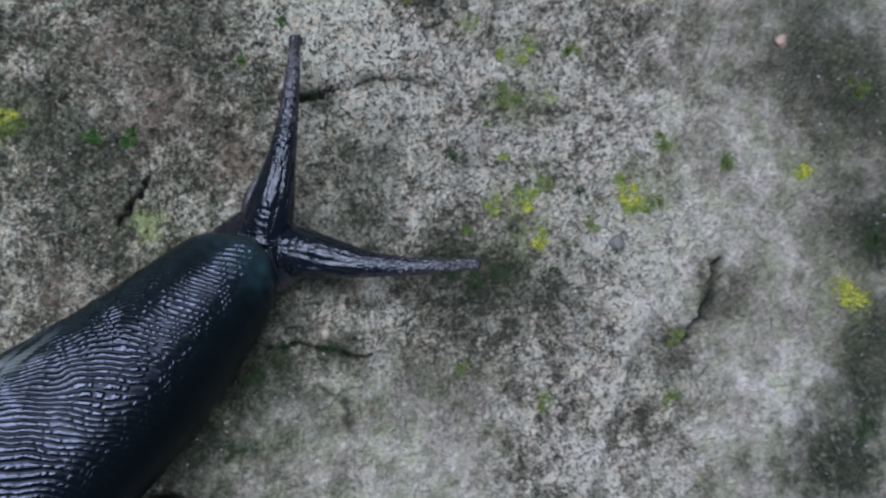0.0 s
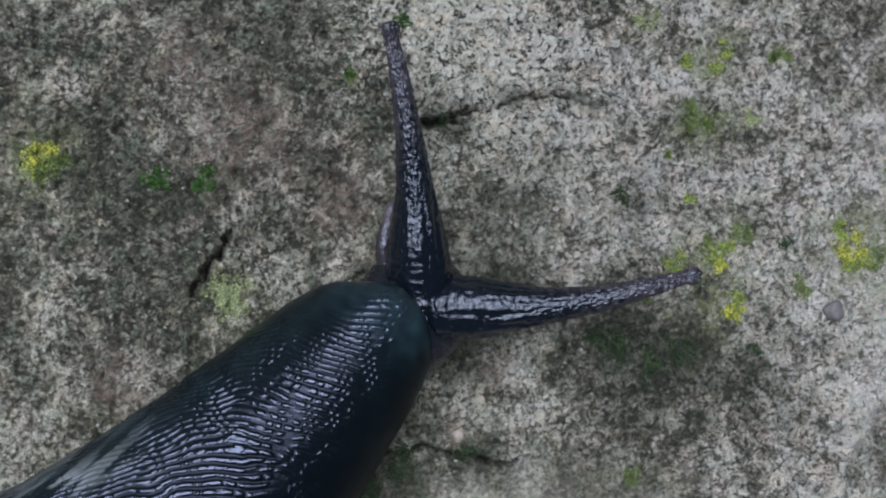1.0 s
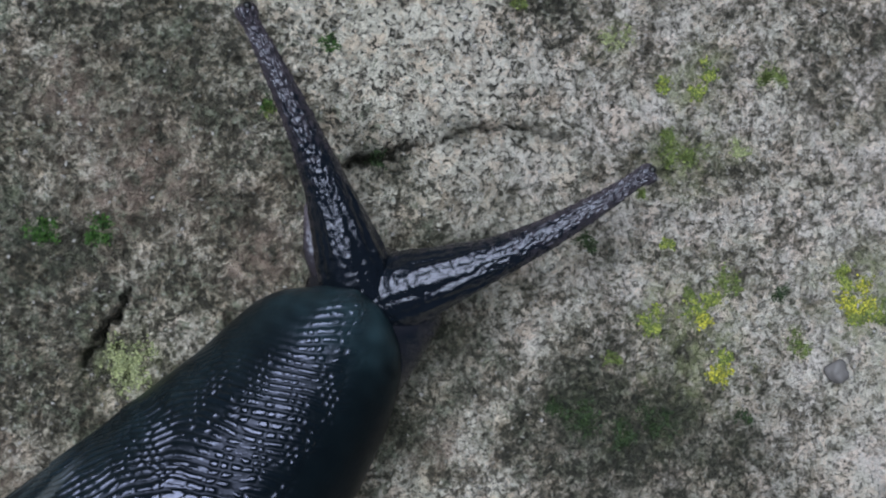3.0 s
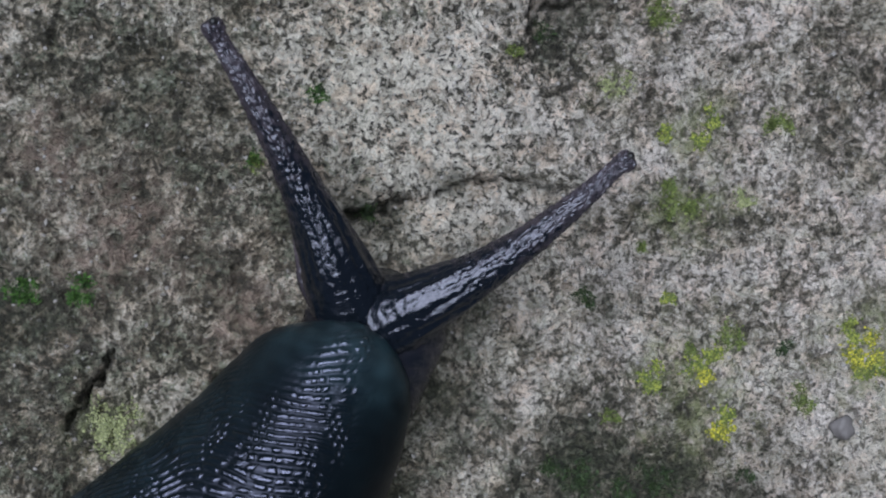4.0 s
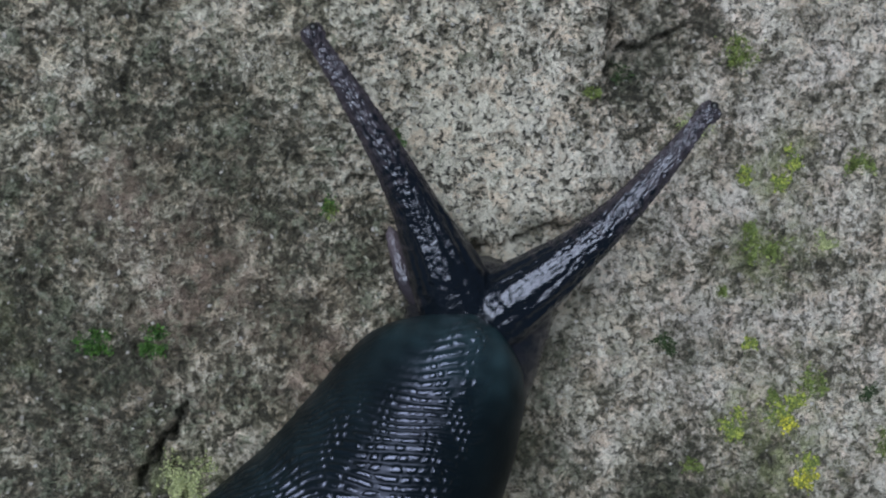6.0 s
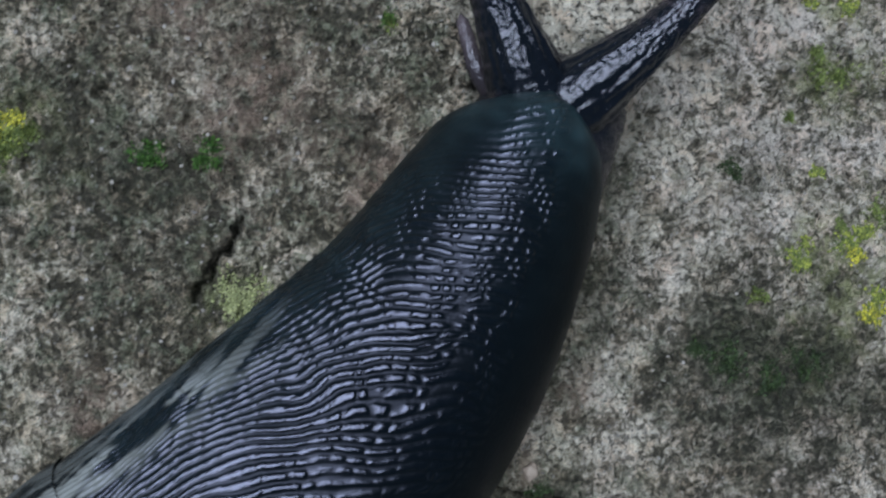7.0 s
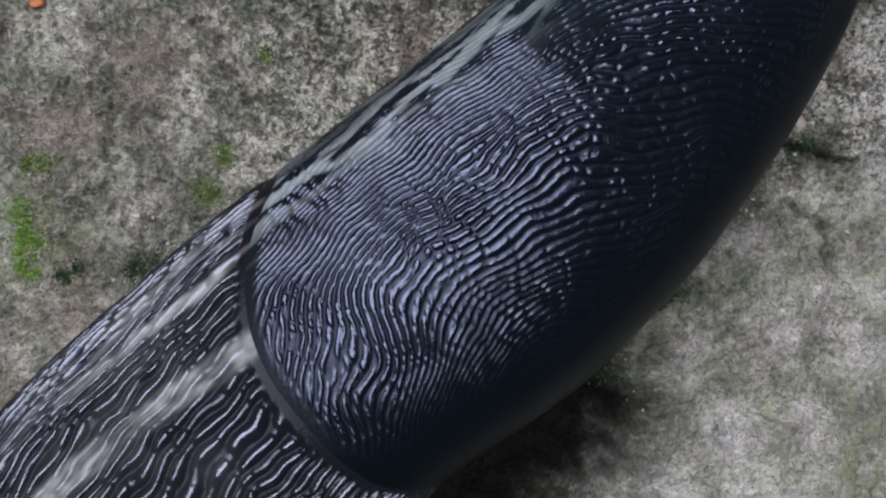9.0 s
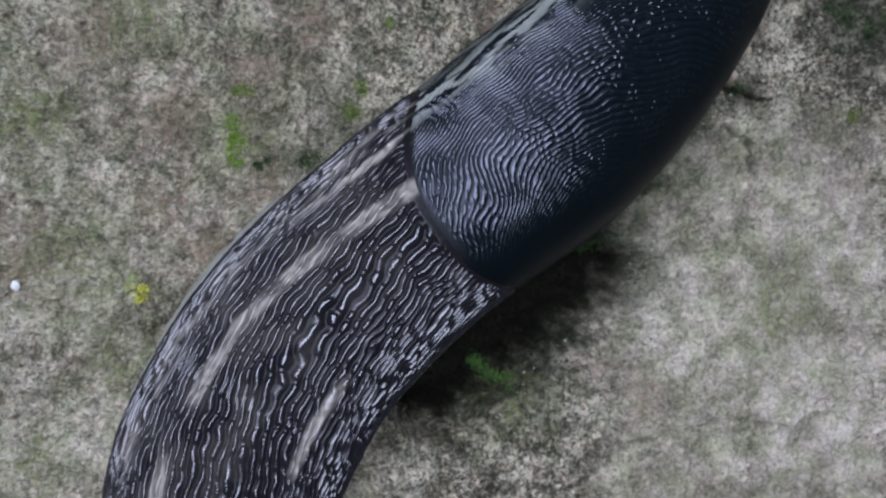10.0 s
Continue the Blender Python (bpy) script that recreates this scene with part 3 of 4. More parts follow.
def pebble(x, y, r, colour, label, seed):
    rng = random.Random(seed)
    n = Nodes("pebble")
    n.set(Base_Color=n.mix(n.noise(1800, 3), colour, tuple(v * 0.55 for v in colour)), Roughness=0.6, Normal=n.bump(n.noise(3000, 3), 0.5, 0.0001))
    bm = bmesh.new()
    bmesh.ops.create_icosphere(bm, subdivisions=3, radius=1.0)
    for v in bm.verts:
        v.co *= (0.9 + 0.35 * noise.noise(v.co * 1.3 + Vector((seed, 0, 0)))) * r * CM
        v.co.z *= 0.65
    ob = new("pebble", bm_mesh("pebble", bm, n.mat))
    ob.matrix_basis = Matrix.Translation(Vector((x, y, ground_z(x, y) + 0.35 * r)) * CM) @ pose(0, 0, 0, 0, 0, rng.uniform(0, 360))
    return tagged(ob, label, "pebble", "loose pebbles on the stone")


pebble(6.49, 1.64, 0.075, (0.45, 0.30, 0.24), "small pinkish pebble lying on the stone", 1)
pebble(4.47, -0.57, 0.09, (0.17, 0.155, 0.15), "small dark grey pebble lying on the stone", 2)
pebble(-3.50, -0.65, 0.05, (0.55, 0.17, 0.06), "tiny orange-red grain on the stone", 3)
pebble(-3.55, -0.60, 0.035, (0.40, 0.12, 0.05), "tiny orange-red grain on the stone", 6)
pebble(-5.54, -3.38, 0.05, (0.75, 0.75, 0.78), "tiny white chip on the stone", 4)
pebble(1.37, -1.42, 0.055, (0.42, 0.34, 0.28), "small tan pebble beside a crack in the stone", 5)

# ---- the slug ----
# Way of the crawling animal over the stone, from behind it to before it.
WAY = [
    (-3.2, -13.5), (-3.3, -11.5), (-3.55, -9.6), (-3.85, -8.0), (-3.95, -6.5), (-3.78, -5.25), (-3.44, -4.45), (-3.0, -3.82), (-2.45, -3.28),
    (-1.75, -2.72), (-1.1, -2.28), (-0.48, -1.78), (0.12, -1.19), (0.69, -0.55), (1.06, 0.04), (1.31, 0.55), (1.47, 1.0), (1.54, 1.6), (1.6, 2.4), (1.62, 3.4),
]


def smooth_way(points, per=60):
    p = np.array([points[0], *points, points[-1]], float)
    out = []
    for k in range(1, len(p) - 2):
        a, b, c, d = p[k - 1], p[k], p[k + 1], p[k + 2]
        q = np.linspace(0, 1, per, endpoint=False)[:, None]
        out.append(0.5 * (2 * b + (c - a) * q + (2 * a - 5 * b + 4 * c - d) * q**2 + (3 * b - a - 3 * c + d) * q**3))
    return np.concatenate(out)


LINE = smooth_way(WAY)
for _ in range(25):
    LINE[1:-1] = (LINE[:-2] + 2 * LINE[1:-1] + LINE[2:]) / 4
ALONG = np.r_[0, np.cumsum(np.hypot(*np.diff(LINE, axis=0).T))]
GLIDE_REF = 1.70
# the mantle's front end at that glide
FRONT = float(ALONG[np.argmin(np.hypot(LINE[:, 0] - 1.36, LINE[:, 1] - 0.80))]) + GLIDE_REF - 1.5
GLIDE = [
    (0, 0.0), (0.5, 0.19), (1, 0.32), (1.5, 0.43), (2, 0.54), (2.5, 0.66), (3, 0.79), (3.2, 0.84), (4.3, 1.08), (5, 1.22), (6.5, 1.45),
    (7, 1.49), (7.5, 1.55), (8, 1.63), (8.5, 1.70), (9, 1.75), (9.5, 1.80), (10, 1.87),
]


def way_at(s):
    s = np.asarray(s, float)
    e = 0.12
    x, y = np.interp(s, ALONG, LINE[:, 0]), np.interp(s, ALONG, LINE[:, 1])
    dx = np.interp(s + e, ALONG, LINE[:, 0]) - np.interp(s - e, ALONG, LINE[:, 0])
    dy = np.interp(s + e, ALONG, LINE[:, 1]) - np.interp(s - e, ALONG, LINE[:, 1])
    return x, y, np.arctan2(dy, dx)


def frame_on_way(a, glide):
    """The pose of the cross-section a cm behind the mantle's front, after gliding so far."""
    x, y, yaw = way_at(FRONT - a + glide - GLIDE_REF)
    return pose(float(x) * CM, float(y) * CM, 0, 0, 0, math.degrees(float(yaw)))


HALF = [(0, 0.03), (0.04, 0.17), (0.10, 0.27), (0.2, 0.40), (0.35, 0.50), (0.6, 0.58), (1.0, 0.66), (1.5, 0.76), (2.35, 0.90), (3.2, 1.01), (4.0, 1.06), (4.75, 1.02), (5.75, 0.99), (7.2, 1.01), (8.2, 1.02), (10, 0.90), (11.5, 0.56), (12.6, 0.27), (13.2, 0.04)]
TALL = [(0, 0.76), (0.05, 0.84), (0.12, 0.89), (0.3, 0.95), (0.6, 1.0), (1.0, 1.06), (2.0, 1.17), (3.2, 1.25), (4.2, 1.27), (5.2, 1.20), (6.2, 1.19), (7.5, 1.20), (8.5, 1.20), (9.7, 1.08), (11.2, 0.78), (12.4, 0.42), (13.2, 0.12)]


def profile(rows, a):
    k, v = np.array(rows).T
    fine = np.linspace(0, 13.2, 1321)
    y = np.interp(fine, k, v)
    for _ in range(12):
        y[5:-1] = (y[4:-2] + 2 * y[5:-1] + y[6:]) / 4
    return np.interp(a, fine, y)


def place(a, left, up):
    """World points (cm) of the animal at GLIDE_REF."""
    x, y, yaw = way_at(FRONT - a)
    return np.stack([x - np.sin(yaw) * left, y + np.cos(yaw) * left, up], -1)


def into(m, V):
    """Points in cm, in the space of the pose m."""
    inv = np.array(m.inverted())
    return V @ inv[:3, :3].T + inv[:3, 3] / CM


def power(v, e):
    return np.sign(v) * np.abs(v) ** e


def lean(a):
    """How far the vault of the back leans over: to the right in the middle of the mantle, to the left behind it."""
    return -0.12 * step(2.3, 3.3, a) * (1 - step(3.0, 4.6, a)) + 0.06 * step(4.0, 5.2, a) * (1 - step(8.0, 9.5, a))


def mantle_points(a, th):
    w, h = profile(HALF, a), profile(TALL, a)
    low = 0.60 - 0.20 * step(0.0, 0.6, a) + 0.08 * step(1.0, 3.0, a)
    c, s = np.cos(th), np.sin(th)
    round_e = 1.02 - 0.18 * step(0.8, 3.0, a)
    # above the widest line a rounded vault, below it the rim turns inwards
    left = np.where(s >= 0, -w * power(c, round_e), -w * np.sign(c) * (1 - 0.55 * s**2))
    up = np.where(s >= 0, low + (h - low) * np.abs(s) ** (0.92 + 0.5 * (round_e - 0.84)), low - 0.45 * np.abs(s) * step(0.0, 0.8, a))
    up = up - lean(a) * left * np.clip(s, 0, 1)
    return left, up, w * (th - np.pi / 2) * 0.95


def rear_edge(th):
    """How far back the mantle reaches at each angle round the body."""
    side = -np.cos(np.clip(th, 0, np.pi))
    return 5.48 - 0.50 * np.abs((side + 0.10) / 0.98) ** 2.2


def mantle_relief(a, arc, th):
    """Fingerprint-like rows of low ridges, broken into beads."""
    wx = 0.18 * grad_noise(a / 0.9, arc / 0.7, 51) + 0.08 * grad_noise(a / 0.3, arc / 0.3, 52)
    wy = 0.14 * grad_noise(a / 0.8, arc / 0.6, 53) + 0.04 * grad_noise(a / 0.25, arc / 0.25, 54)
    wx = wx + 0.006 * grad_noise(a / 0.06, arc / 0.06, 64)
    wy = wy + 0.006 * grad_noise(a / 0.06, arc / 0.06, 65)
    # the rows run round a point on the right flank
    front = np.maximum(1.9 - a, 0)
    gap = 4.25 - a + wx
    ahead, beside = np.where(gap > 0, gap / 1.8, gap / 1.12) + 0.16 * front**1.5, arc + 0.75 + wy
    d = np.hypot(ahead, beside)
    round_way = np.arctan2(beside, ahead) * d
    pitch = 0.0385
    cell = d / pitch - np.floor(d / pitch + 0.5)
    row = (1 - 0.3 * (2 * cell) ** 2) * (1 - step(0.18, 0.46, np.abs(cell)))
    odd = np.floor(d / pitch + 0.5)
    bead = 0.5 + 0.5 * np.cos(2 * np.pi * (round_way / 0.092 + 0.37 * odd + 1.4 * grad_noise(a / 0.12, arc / 0.12, 55)))
    bead = step(0.0, 0.55, bead)
    chop = np.clip(0.40 + 0.3 * step(2.4, 1.2, a) + 0.15 * step(3.6, 4.6, a) + 0.9 * step(0.1, 0.7, -arc) + 0.6 * grad_noise(a / 0.5, arc / 0.4, 56), 0.15, 0.95)
    z = row * (1 - chop + chop * bead)
    bare = step(0.05, 0.25, grad_noise(a / 0.42, arc / 0.26, 67)) * step(0.15, -0.35, arc) * step(1.2, 2.4, a)
    # gloss kept to the crests and off bare patches, so the mask draws the highlights
    gloss_mask = step(0.25, 0.65, z) * (1 - 0.9 * bare)
    z = z * (0.85 + 0.7 * grad_noise(a / 0.35, arc / 0.35, 57))
    folds = 0.5 * grad_noise(a / 0.5, arc / 0.25, 58) + 0.6 * grad_noise(a / 1.2, arc / 0.9, 59)
    return 0.0118 * z + 0.010 * folds, gloss_mask


def mantle_pale(a, arc, th):
    """Washed-out blotches along the left flank, and a thin paler rim in front."""
    flank = np.exp(-(((th - 2.58 + 0.12 * grad_noise(a / 0.5, arc * 0, 61)) / 0.20) ** 2)) * step(1.6, 2.8, a)
    broken = step(-0.04, 0.22, grad_noise(a / 0.5, arc / 0.11, 62) + 0.4 * grad_noise(a / 0.2, arc / 0.05, 63) + 0.10)
    edge = step(2.72, 2.9, th) * step(1.6, 2.6, a) * 0.32 * step(-0.2, 0.15, grad_noise(a / 0.3, arc / 0.15, 66))
    rim = 0.03 * (1 - step(0.0, 0.3, a))
    return np.clip(np.maximum(np.maximum(flank * broken * 0.95, edge), rim), 0, 1)


def mantle_haze(a, arc, th):
    """The thin, bluish translucent front rim, and a faint sky sheen put into the left flank's colour."""
    cloud = 0.72 + 0.55 * grad_noise(a / 0.3, arc / 0.3, 68) + 0.65 * grad_noise(a / 0.09, arc / 0.13, 69)
    front = 0.6 * (1 - step(0.02, 0.55, a)) + 0.07 * (1 - step(0.3, 1.8, a))
    return np.clip(cloud * np.maximum(front, 0.20 * step(1.8, 2.7, th) * (1 - step(2.5, 4.2, a))), 0, 1)


def relief_place(fn, a, th, lift):
    """Surface points pushed out along the normal by lift."""
    left, up, arc = fn(a, th)
    V = place(a, left, up)
    du, dv = np.gradient(V, axis=0), np.gradient(V, axis=1)
    n = np.cross(du, dv)
    n /= np.linalg.norm(n, axis=-1, keepdims=True) + 1e-12
    n = np.where((n[..., 2].mean() < 0), -n, n)
    return V + n * lift[..., None]


def mantle_piece(a1, a2, name, slug, rear=False):
    tuck = 0.18 if a1 > 0 else 0.0
    rows, cols = int((a2 - a1 + tuck) / 0.0066), 540
    th = np.linspace(-0.62, np.pi + 0.62, cols)[None, :] * np.ones((rows, 1))
    q = np.linspace(0, 1, rows)[:, None]
    if a1 == 0:
        q = q**1.35
    end = np.full_like(th, a2)
    if rear:
        end = rear_edge(th)
    a = (a1 - tuck) + q * (end - a1 + tuck)
    left, up, arc = mantle_points(a, th)
    sink = 0.016 * np.clip((a1 - a) / 0.18, 0, 1) ** 1.5 if tuck else 0 * a
    soft = step(0.0, 0.09, a) * step(0.8, 1.42, th) * step(-0.1, 0.3, np.pi - th)
    roll = 0 * a
    if rear:
        over = np.clip((a - (end - 0.15)) / 0.15, 0, 1)
        soft = soft * (1 - step(0.0, 0.6, over))
        roll = -0.022 * over**2.2 * step(0.7, 1.5, th)
    lift, gloss_mask = mantle_relief(a, arc, th)
    # ridges and gloss die out towards the smooth front rim and the right flank, bounding the highlight
    across = th - 1.60 - 0.3 * step(0.3, 1.5, a)
    band = step(0.30, 0.0, np.abs(across) - 0.26 - np.where(across < 0, 0.78 - 0.26 * step(3.2, 4.6, a), 1.28) * step(0.4, 2.4, a) - 0.16 * grad_noise(a / 0.16, arc / 0.16, 70))
    band = np.maximum(band, 0.75 * step(-0.2, 0.1, across) * step(0.35, 0.9, a) * step(3.0, 2.6, th))
    lift, gloss_mask = lift * (0.12 + 0.88 * band), np.maximum(gloss_mask * band, 0.26)
    lift = lift * soft - sink + roll
    V = relief_place(mantle_points, a, th, lift)
    mid = (a1 + a2) / 2
    m = frame_on_way(mid, GLIDE_REF)
    pale = mantle_pale(a, arc, th)
    if rear:
        pale = np.maximum(pale, 0.04 * over**0.5 * (over < 0.93) * step(1.1, 1.7, th))
    me = grid_mesh(name, into(m, V), SKIN, {"pale": pale, "haze": mantle_haze(a, arc, th), "gloss_mask": gloss_mask * soft}, flip=True)
    ob = child(name, me, slug)
    return ob, mid


def body_points(a, th):
    w, h = profile(HALF, a), profile(TALL, a)
    inside = (1 - 0.028 * (1 - step(-0.12, 0.12, a - rear_edge(th)))) * (1 - 0.10 * (1 - step(3.9, 4.7, a)))
    w, h = w * inside, h * (1 - 0.055 * (1 - step(4.85, 5.65, a)) - 0.07 * (1 - step(3.9, 4.7, a)))
    zc = 0.5 * h
    s, c = np.sin(th), np.cos(th)
    left = np.where(s >= 0, -w * power(c, 0.85), -w * np.sign(c) * (1 - 0.55 * s**2))
    up = np.where(s >= 0, zc + (h - zc) * np.abs(s) ** 0.9, zc * (1 - np.abs(s) / 0.85))
    up = up - lean(a) * left * np.clip(s, 0, 1)
    return left, up, w * (th - np.pi / 2) * 0.95


def body_relief(a, arc, th):
    """Long wavy wrinkles along the back."""
    wave = 0.09 * grad_noise(a / 0.6, arc / 0.35, 71) + 0.038 * grad_noise(a / 0.17, arc / 0.15, 72)
    lane = (arc + wave + 0.16 * (a - 5)) / 0.062
    row = 1.2 - np.sqrt((2 * (lane - np.floor(lane + 0.5))) ** 2 + 0.04) * 1.17
    odd = np.floor(lane + 0.5)
    cut = 0.5 + 0.5 * np.cos(2 * np.pi * (a / 0.31 + 0.41 * odd + 1.4 * grad_noise(a / 0.3, arc / 0.2, 73)))
    cut = step(0.0, 0.55, cut)
    z = row * (0.5 + 0.5 * cut)
    # gloss only on the wrinkle crests: thin highlight lines set by mask
    gloss_mask = step(0.34, 0.62, z) * step(0.0, 0.08, a - rear_edge(th))
    return (0.034 * (z - 0.9) + 0.006 * grad_noise(a / 0.4, arc / 0.3, 74)) * (1 - 0.6 * body_pale(a, arc, th)) * step(0.0, 0.06, a - rear_edge(th)) * step(-0.9, -0.4, np.sin(th)), gloss_mask


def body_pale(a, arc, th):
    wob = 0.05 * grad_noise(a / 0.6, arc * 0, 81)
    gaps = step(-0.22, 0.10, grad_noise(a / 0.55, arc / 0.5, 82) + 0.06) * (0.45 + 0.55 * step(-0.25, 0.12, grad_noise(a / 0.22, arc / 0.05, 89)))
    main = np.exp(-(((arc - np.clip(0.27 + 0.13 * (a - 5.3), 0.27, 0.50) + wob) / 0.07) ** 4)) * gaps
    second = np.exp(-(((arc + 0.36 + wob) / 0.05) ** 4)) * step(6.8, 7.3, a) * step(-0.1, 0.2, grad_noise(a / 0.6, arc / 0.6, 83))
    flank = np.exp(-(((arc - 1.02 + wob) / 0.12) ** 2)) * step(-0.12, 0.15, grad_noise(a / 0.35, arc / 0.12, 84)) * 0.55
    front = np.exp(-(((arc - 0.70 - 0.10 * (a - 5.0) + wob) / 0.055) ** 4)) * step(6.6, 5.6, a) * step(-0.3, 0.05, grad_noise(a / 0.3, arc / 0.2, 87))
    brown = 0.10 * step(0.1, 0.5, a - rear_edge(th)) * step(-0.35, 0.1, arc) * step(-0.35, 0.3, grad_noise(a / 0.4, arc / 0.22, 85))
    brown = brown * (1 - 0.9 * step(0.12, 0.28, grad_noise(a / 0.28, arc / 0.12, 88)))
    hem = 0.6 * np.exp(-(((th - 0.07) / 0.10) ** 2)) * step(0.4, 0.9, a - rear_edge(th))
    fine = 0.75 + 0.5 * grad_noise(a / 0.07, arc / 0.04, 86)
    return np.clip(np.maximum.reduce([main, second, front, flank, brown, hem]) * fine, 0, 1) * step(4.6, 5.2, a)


def body_piece(a1, a2, name, slug, pitch=0.016):
    tuck = 0.18 if a1 > 0.3 else 0.0
    rows, cols = int((a2 - a1 + tuck) / pitch), int(4.2 / pitch * 0.9)
    th = np.linspace(-1.02, np.pi + 1.02, cols)[None, :] * np.ones((rows, 1))
    a = np.linspace(a1 - tuck, a2, rows)[:, None] * np.ones((1, cols))
    left, up, arc = body_points(a, th)
    sink = 0.02 * np.clip((a1 - a) / 0.18, 0, 1) ** 1.5 if tuck else 0 * a
    lift, gloss_mask = body_relief(a, arc, th)
    V = relief_place(body_points, a, th, lift - sink)
    mid = (a1 + a2) / 2
    m = frame_on_way(mid, GLIDE_REF)
    ob = child(name, grid_mesh(name, into(m, V), BACK, {"pale": body_pale(a, arc, th), "gloss_mask": gloss_mask * step(4.5, 5.0, a)}, flip=True), slug)
    # the pale fringe of the foot, a flat lobed band under the flank
    cols = 40
    th = np.linspace(0, 1, cols)[None, :] * np.ones((rows, 1))
    a = np.linspace(a1 - tuck, a2, rows)[:, None] * np.ones((1, cols))
    w = profile(HALF, a) * (0.62 + 0.41 * step(5.5, 6.3, a) + 0.03 * grad_noise(a / 0.25, a * 0, 91) + 0.012 * grad_noise(a / 0.07, a * 0, 92)) - 0.02 * step(0.0, 0.1, a1 - a)
    ang = th * np.pi
    V = place(a, -w * power(np.cos(ang), 0.5), 0.11 * np.sin(ang) ** 0.5 - 0.04)
    fringe = child("foot", grid_mesh("foot", into(m, V), FOOT, {"pale": 0.5 + 0.6 * grad_noise(a / 0.3, th * 3, 93), "gloss_mask": 0 * a}, flip=True), ob, "pale grey foot fringe")
    return ob, mid


def round_part(name, rings, material, pale, seg=48, bumps=0.0, seed=0):
    """A closed, rounded part along local x from rings of (x, y, z, half width, half height) in cm."""
    r = np.array(rings, float)
    fine = np.linspace(0, len(r) - 1, 26 * len(r))
    v = np.stack([np.interp(fine, np.arange(len(r)), r[:, k]) for k in range(5)], -1)
    for _ in range(60):
        v[1:-1] = (v[:-2] + 2 * v[1:-1] + v[2:]) / 4
    ang = np.linspace(0, 2 * np.pi, seg + 1)[None, :]
    x = v[:, 0:1] + 0 * ang
    root = step(-0.9, -1.5, x)
    grains = grad_noise(x / 0.024, ang * 6.2, seed) + 0.8 * grad_noise(x / 0.045, ang * 9.0, seed + 1)
    wrinkles = 0.45 * grad_noise(x / 0.10, ang * 7.0 + 2.0 * x, seed + 2) + 0.75 * grad_noise(x / 0.040, ang * 5.0, seed + 4)
    push = bumps * (grains * (1 - root) + wrinkles * root)
    push = push + 0.017 * grad_noise(x / 0.35, ang * 4.2, seed + 3) * step(-0.9, -1.4, x)
    y = v[:, 1:2] + (v[:, 3:4] + push * (v[:, 3:4] > 0.03)) * np.cos(ang)
    z = v[:, 2:3] + (v[:, 4:5] + push * (v[:, 4:5] > 0.03)) * np.sin(ang)
    V = np.stack([x, y, z], -1)
    return grid_mesh(name, V, material, {"pale": pale(x, ang), "gloss_mask": 1 + 0 * x}, flip=True)


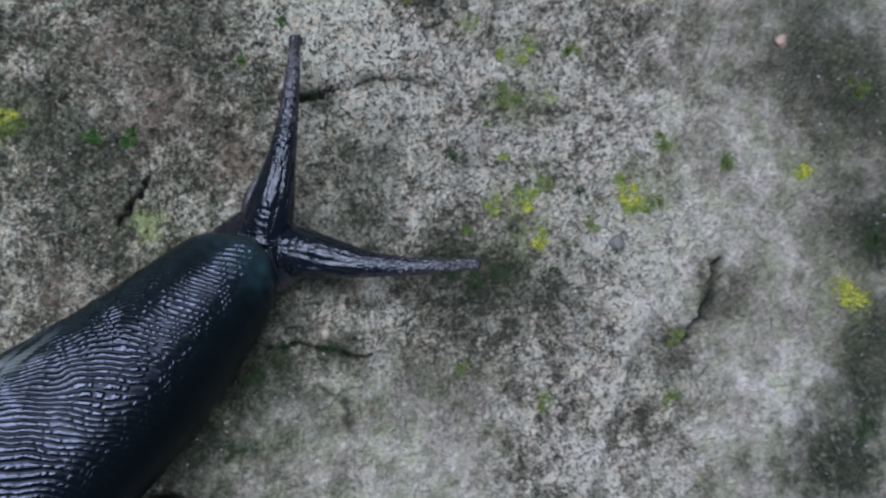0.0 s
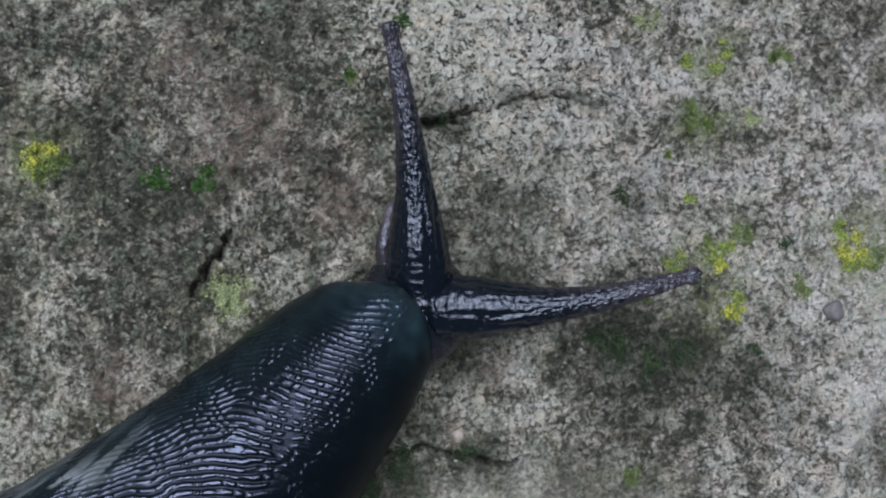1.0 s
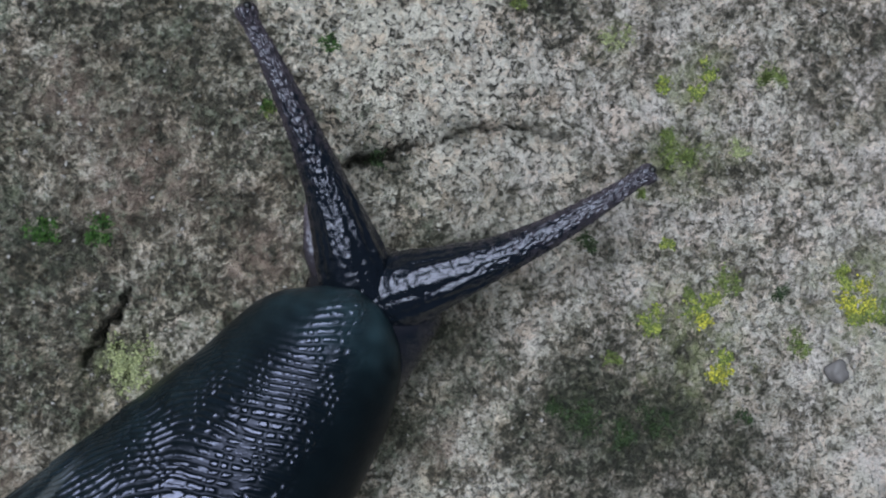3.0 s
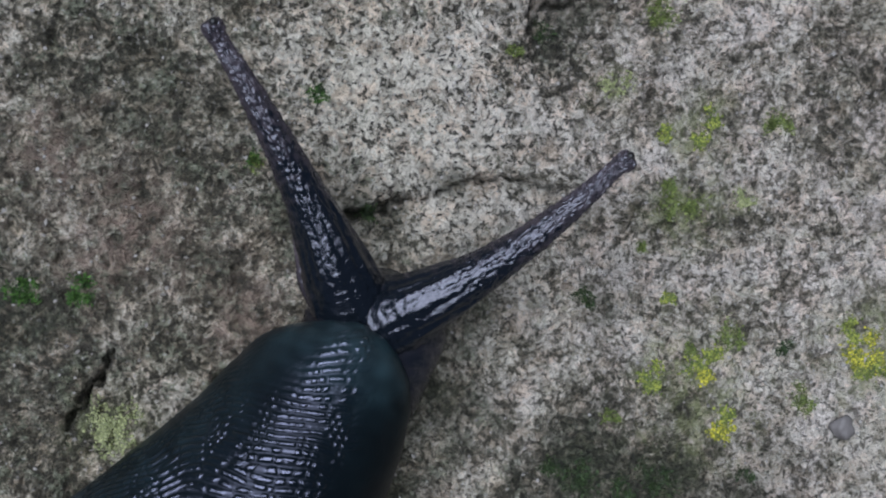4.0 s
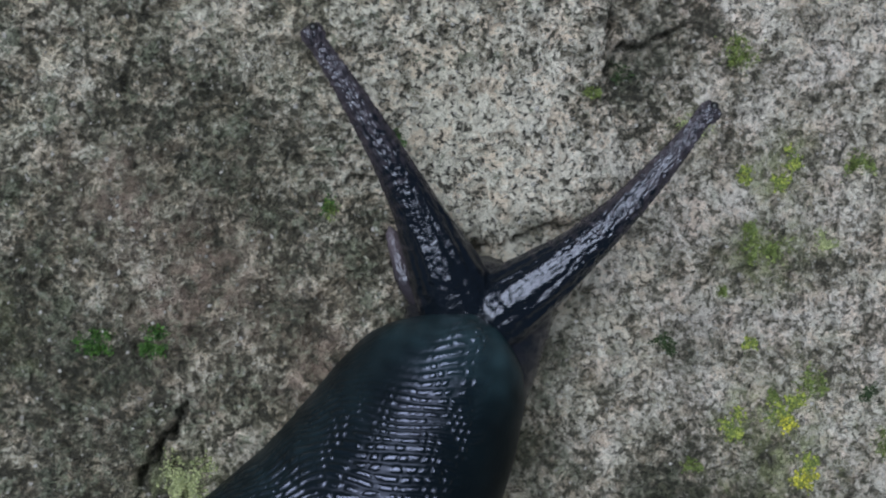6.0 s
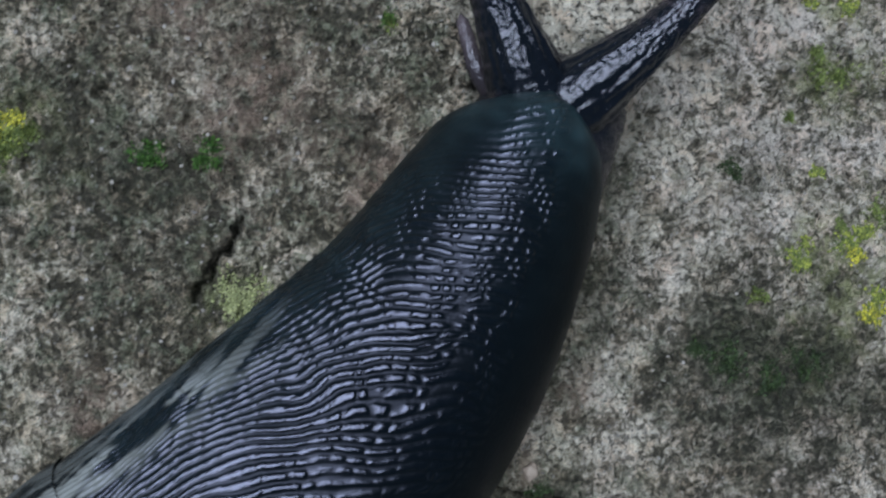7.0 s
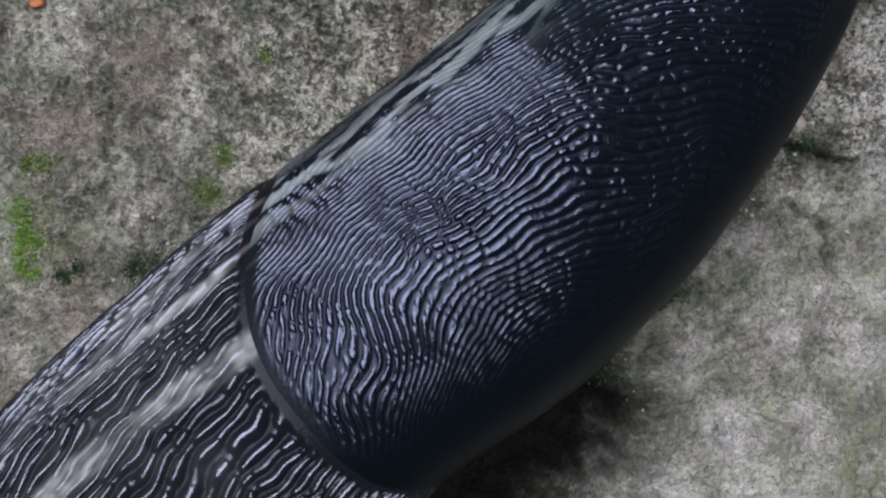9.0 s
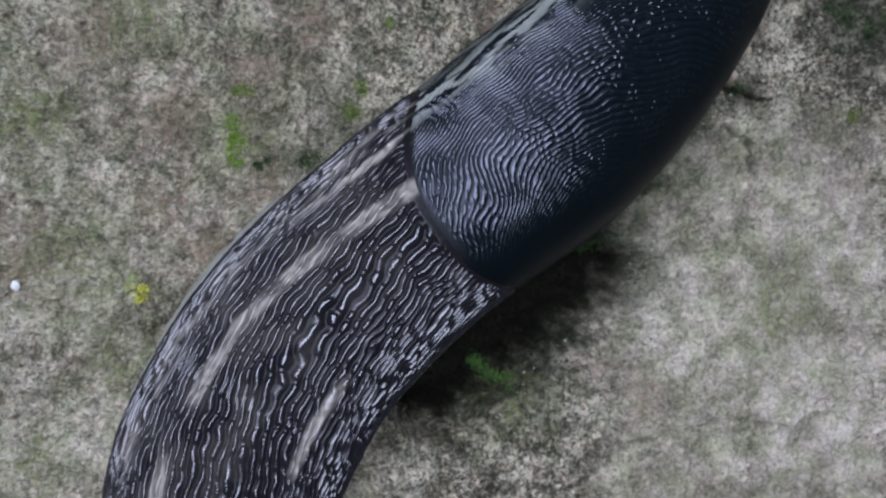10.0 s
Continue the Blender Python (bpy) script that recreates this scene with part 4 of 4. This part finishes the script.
def slug_animal():
    slug = tagged(new("slug"), "black shiny slug with ridged mantle crawling over stone", "slug")
    pieces = []
    cuts = [0.0, 0.5, 1.0, 1.5, 2.0, 2.5, 3.0, 3.5, 5.48]
    for a1, a2 in zip(cuts, cuts[1:]):
        pieces.append(mantle_piece(a1, a2, "mantle", slug, rear=a2 == 5.48))
    body_cuts = [0.25, 0.8, 1.4, 2.0, 2.6, 3.2, 3.8, 4.4, 5.6, 6.6, 7.6, 8.6, 10.0, 11.5, 13.15]
    for a1, a2 in zip(body_cuts, body_cuts[1:]):
        pieces.append(body_piece(a1, a2, "tail" if a1 > 9 else "body", slug, 0.0078 if 4.5 < a1 + 0.5 < 9.5 else 0.04))
    # head, built along its own x
    head = child("head", round_part("head", [(-0.95, 0, 0.36, 0.02, 0.02), (-0.85, 0, 0.36, 0.30, 0.28), (-0.4, 0, 0.34, 0.42, 0.31), (-0.05, -0.04, 0.33, 0.44, 0.29), (0.12, -0.06, 0.30, 0.32, 0.26), (0.22, -0.05, 0.27, 0.19, 0.17), (0.26, -0.04, 0.26, 0.01, 0.01)],
                                   HORN, lambda x, ang: 0.06 + 0.1 * grad_noise(x / 0.1, ang / 0.5, 3), bumps=0.02, seed=2), slug)
    feelers = []
    for side in (1, -1):
        feelers.append(child("feeler", round_part("feeler", [(-0.42, -0.12 * side, -0.14, 0.01, 0.01), (-0.36, -0.10 * side, -0.10, 0.06, 0.06), (-0.1, 0, 0, 0.056, 0.052), (0.08, 0, 0.0, 0.042, 0.042), (0.2, 0, 0, 0.034, 0.034), (0.24, 0, 0, 0.005, 0.005)],
                                                     HORN, lambda x, ang: 0.22 + 0.45 * step(-0.1, 0.2, x) + 0 * ang, bumps=0.008, seed=5), slug, "short greyish translucent lower feeler"))
    horns = []
    for side, long in ((1, 2.15), (-1, 2.1)):
        bend = -0.05 if side > 0 else -0.09
        rings = [(-long, 0, -0.02, 0.02, 0.02), (-long + 0.04, 0, -0.02, 0.21, 0.19), (-long + 0.10, 0, -0.01, 0.245, 0.225), (-long + 0.15, 0, -0.01, 0.215, 0.195), (-long + 0.21, bend * 0.1, 0.0, 0.25, 0.225), (-long + 0.26, bend * 0.15, 0.0, 0.23, 0.205), (-long * 0.82, bend * 0.3, 0.0, 0.24, 0.215), (-long * 0.70, bend * 0.6, 0.02, 0.20, 0.19), (-long * 0.52, bend, 0.03, 0.125, 0.125),
                 (-long * 0.34, bend * 0.9, 0.03, 0.090, 0.090), (-long * 0.18, bend * 0.5, 0.02, 0.066, 0.066), (-long * 0.08, bend * 0.15, 0.0, 0.050, 0.050), (-0.12, 0, 0, 0.049, 0.049), (-0.05, 0, 0, 0.064, 0.064), (-0.012, 0, 0, 0.054, 0.054), (0.0, 0, 0, 0.003, 0.003)]
        horn = child("tentacle", round_part("tentacle", rings, HORN, lambda x, ang: np.clip(0.05 + 0.42 * step(-1.6, -0.2, x) + 0.30 * grad_noise(x / 0.04, np.cos(ang) * 3, 7) - 0.25 * step(0.0, 1.0, np.sin(ang)), 0, 1), bumps=0.0105, seed=6, seg=110), slug)
        bm = bmesh.new()
        bmesh.ops.create_uvsphere(bm, u_segments=16, v_segments=10, radius=0.026 * CM)
        eye = child("eye", bm_mesh("eye", bm, EYE), horn, "tiny black eye at the tip")
        eye.matrix_basis = pose(-0.022 * CM, -0.015 * side * CM, 0.038 * CM)
        horns.append(horn)
    return slug, pieces, head, feelers, horns


n = Nodes("eye_black")
n.set(Base_Color=(0.006, 0.006, 0.007, 1), Roughness=0.4)
EYE = n.mat
slug, pieces, head, feelers, horns = slug_animal()

# seconds, head (x, y, yaw), left tentacle's tip (x, y), right tentacle's tip (x, y), their turns
HEAD = [
    (0, 0.87, -0.49, 37, 1.09, 1.34, 80, 2.77, -0.81, -7),
    (0.5, 1.01, -0.34, 45, 0.91, 1.42, 90, 2.93, -0.44, 0),
    (1, 1.1, -0.28, 52, 0.8, 1.52, 97, 2.97, -0.22, 6),
    (1.5, 1.14, -0.17, 57, 0.67, 1.56, 102, 2.99, 0.01, 10),
    (2, 1.19, -0.07, 61, 0.6, 1.59, 106, 2.98, 0.27, 15),
    (2.5, 1.24, 0.03, 65, 0.54, 1.63, 110, 2.92, 0.53, 20),
    (3, 1.24, 0.15, 67, 0.5, 1.77, 111, 2.88, 0.8, 23),
    (3.2, 1.24, 0.21, 68, 0.48, 1.86, 111, 2.87, 0.89, 25),
    (4.3, 1.33, 0.45, 76, 0.40, 2.07, 116, 2.71, 1.38, 37),
    (4.5, 1.33, 0.48, 77, 0.37, 2.11, 117, 2.67, 1.44, 40),
    (5, 1.34, 0.58, 78, 0.34, 2.22, 118, 2.68, 1.61, 40),
    (6.5, 1.47, 0.8, 80, 0.56, 2.26, 117, 2.75, 1.85, 42),
    (8, 1.49, 0.92, 80, 0.58, 2.38, 117, 2.77, 1.97, 42),
    (10, 1.54, 1.22, 80, 0.63, 2.68, 117, 2.82, 2.27, 42),
]


def motions():
    """The slug glides along its way; each of its parts turns with the bend."""
    root = {t: frame_on_way(2.5, g) for t, g in GLIDE}
    walk(slug, [(t, root[t]) for t, g in GLIDE])
    for ob, mid in pieces:
        walk(ob, [(t, root[t].inverted() @ frame_on_way(mid, g)) for t, g in GLIDE])
    glide_t, glide_g = zip(*GLIDE)
    lift = {1: 0.95, -1: 0.90}
    at = {t: frame_on_way(2.5, float(np.interp(t, glide_t, glide_g))).inverted() for t, *_ in HEAD}
    walk(head, [(t, at[t] @ pose(x * CM, y * CM, 0, 0, 0, yaw)) for t, x, y, yaw, *_ in HEAD])
    for side, feeler in zip((1, -1), feelers):
        walk(feeler, [(t, at[t] @ pose(x * CM, y * CM, 0, 0, 0, yaw) @ (pose(0.13 * CM, 0.48 * CM, 0.42 * CM, 0, 4, 24) if side > 0 else pose(-0.2 * CM, -0.26 * CM, 0.16 * CM, 0, 4, -6))) for t, x, y, yaw, *_ in HEAD])
    for side, horn, col in zip((1, -1), horns, (4, 7)):
        rise = math.degrees(math.asin((lift[side] - 0.42) / 2.1))
        walk(horn, [(row[0], at[row[0]] @ pose(row[col] * CM, row[col + 1] * CM, lift[side] * CM, 0, -rise, row[col + 2])) for row in HEAD])


motions()
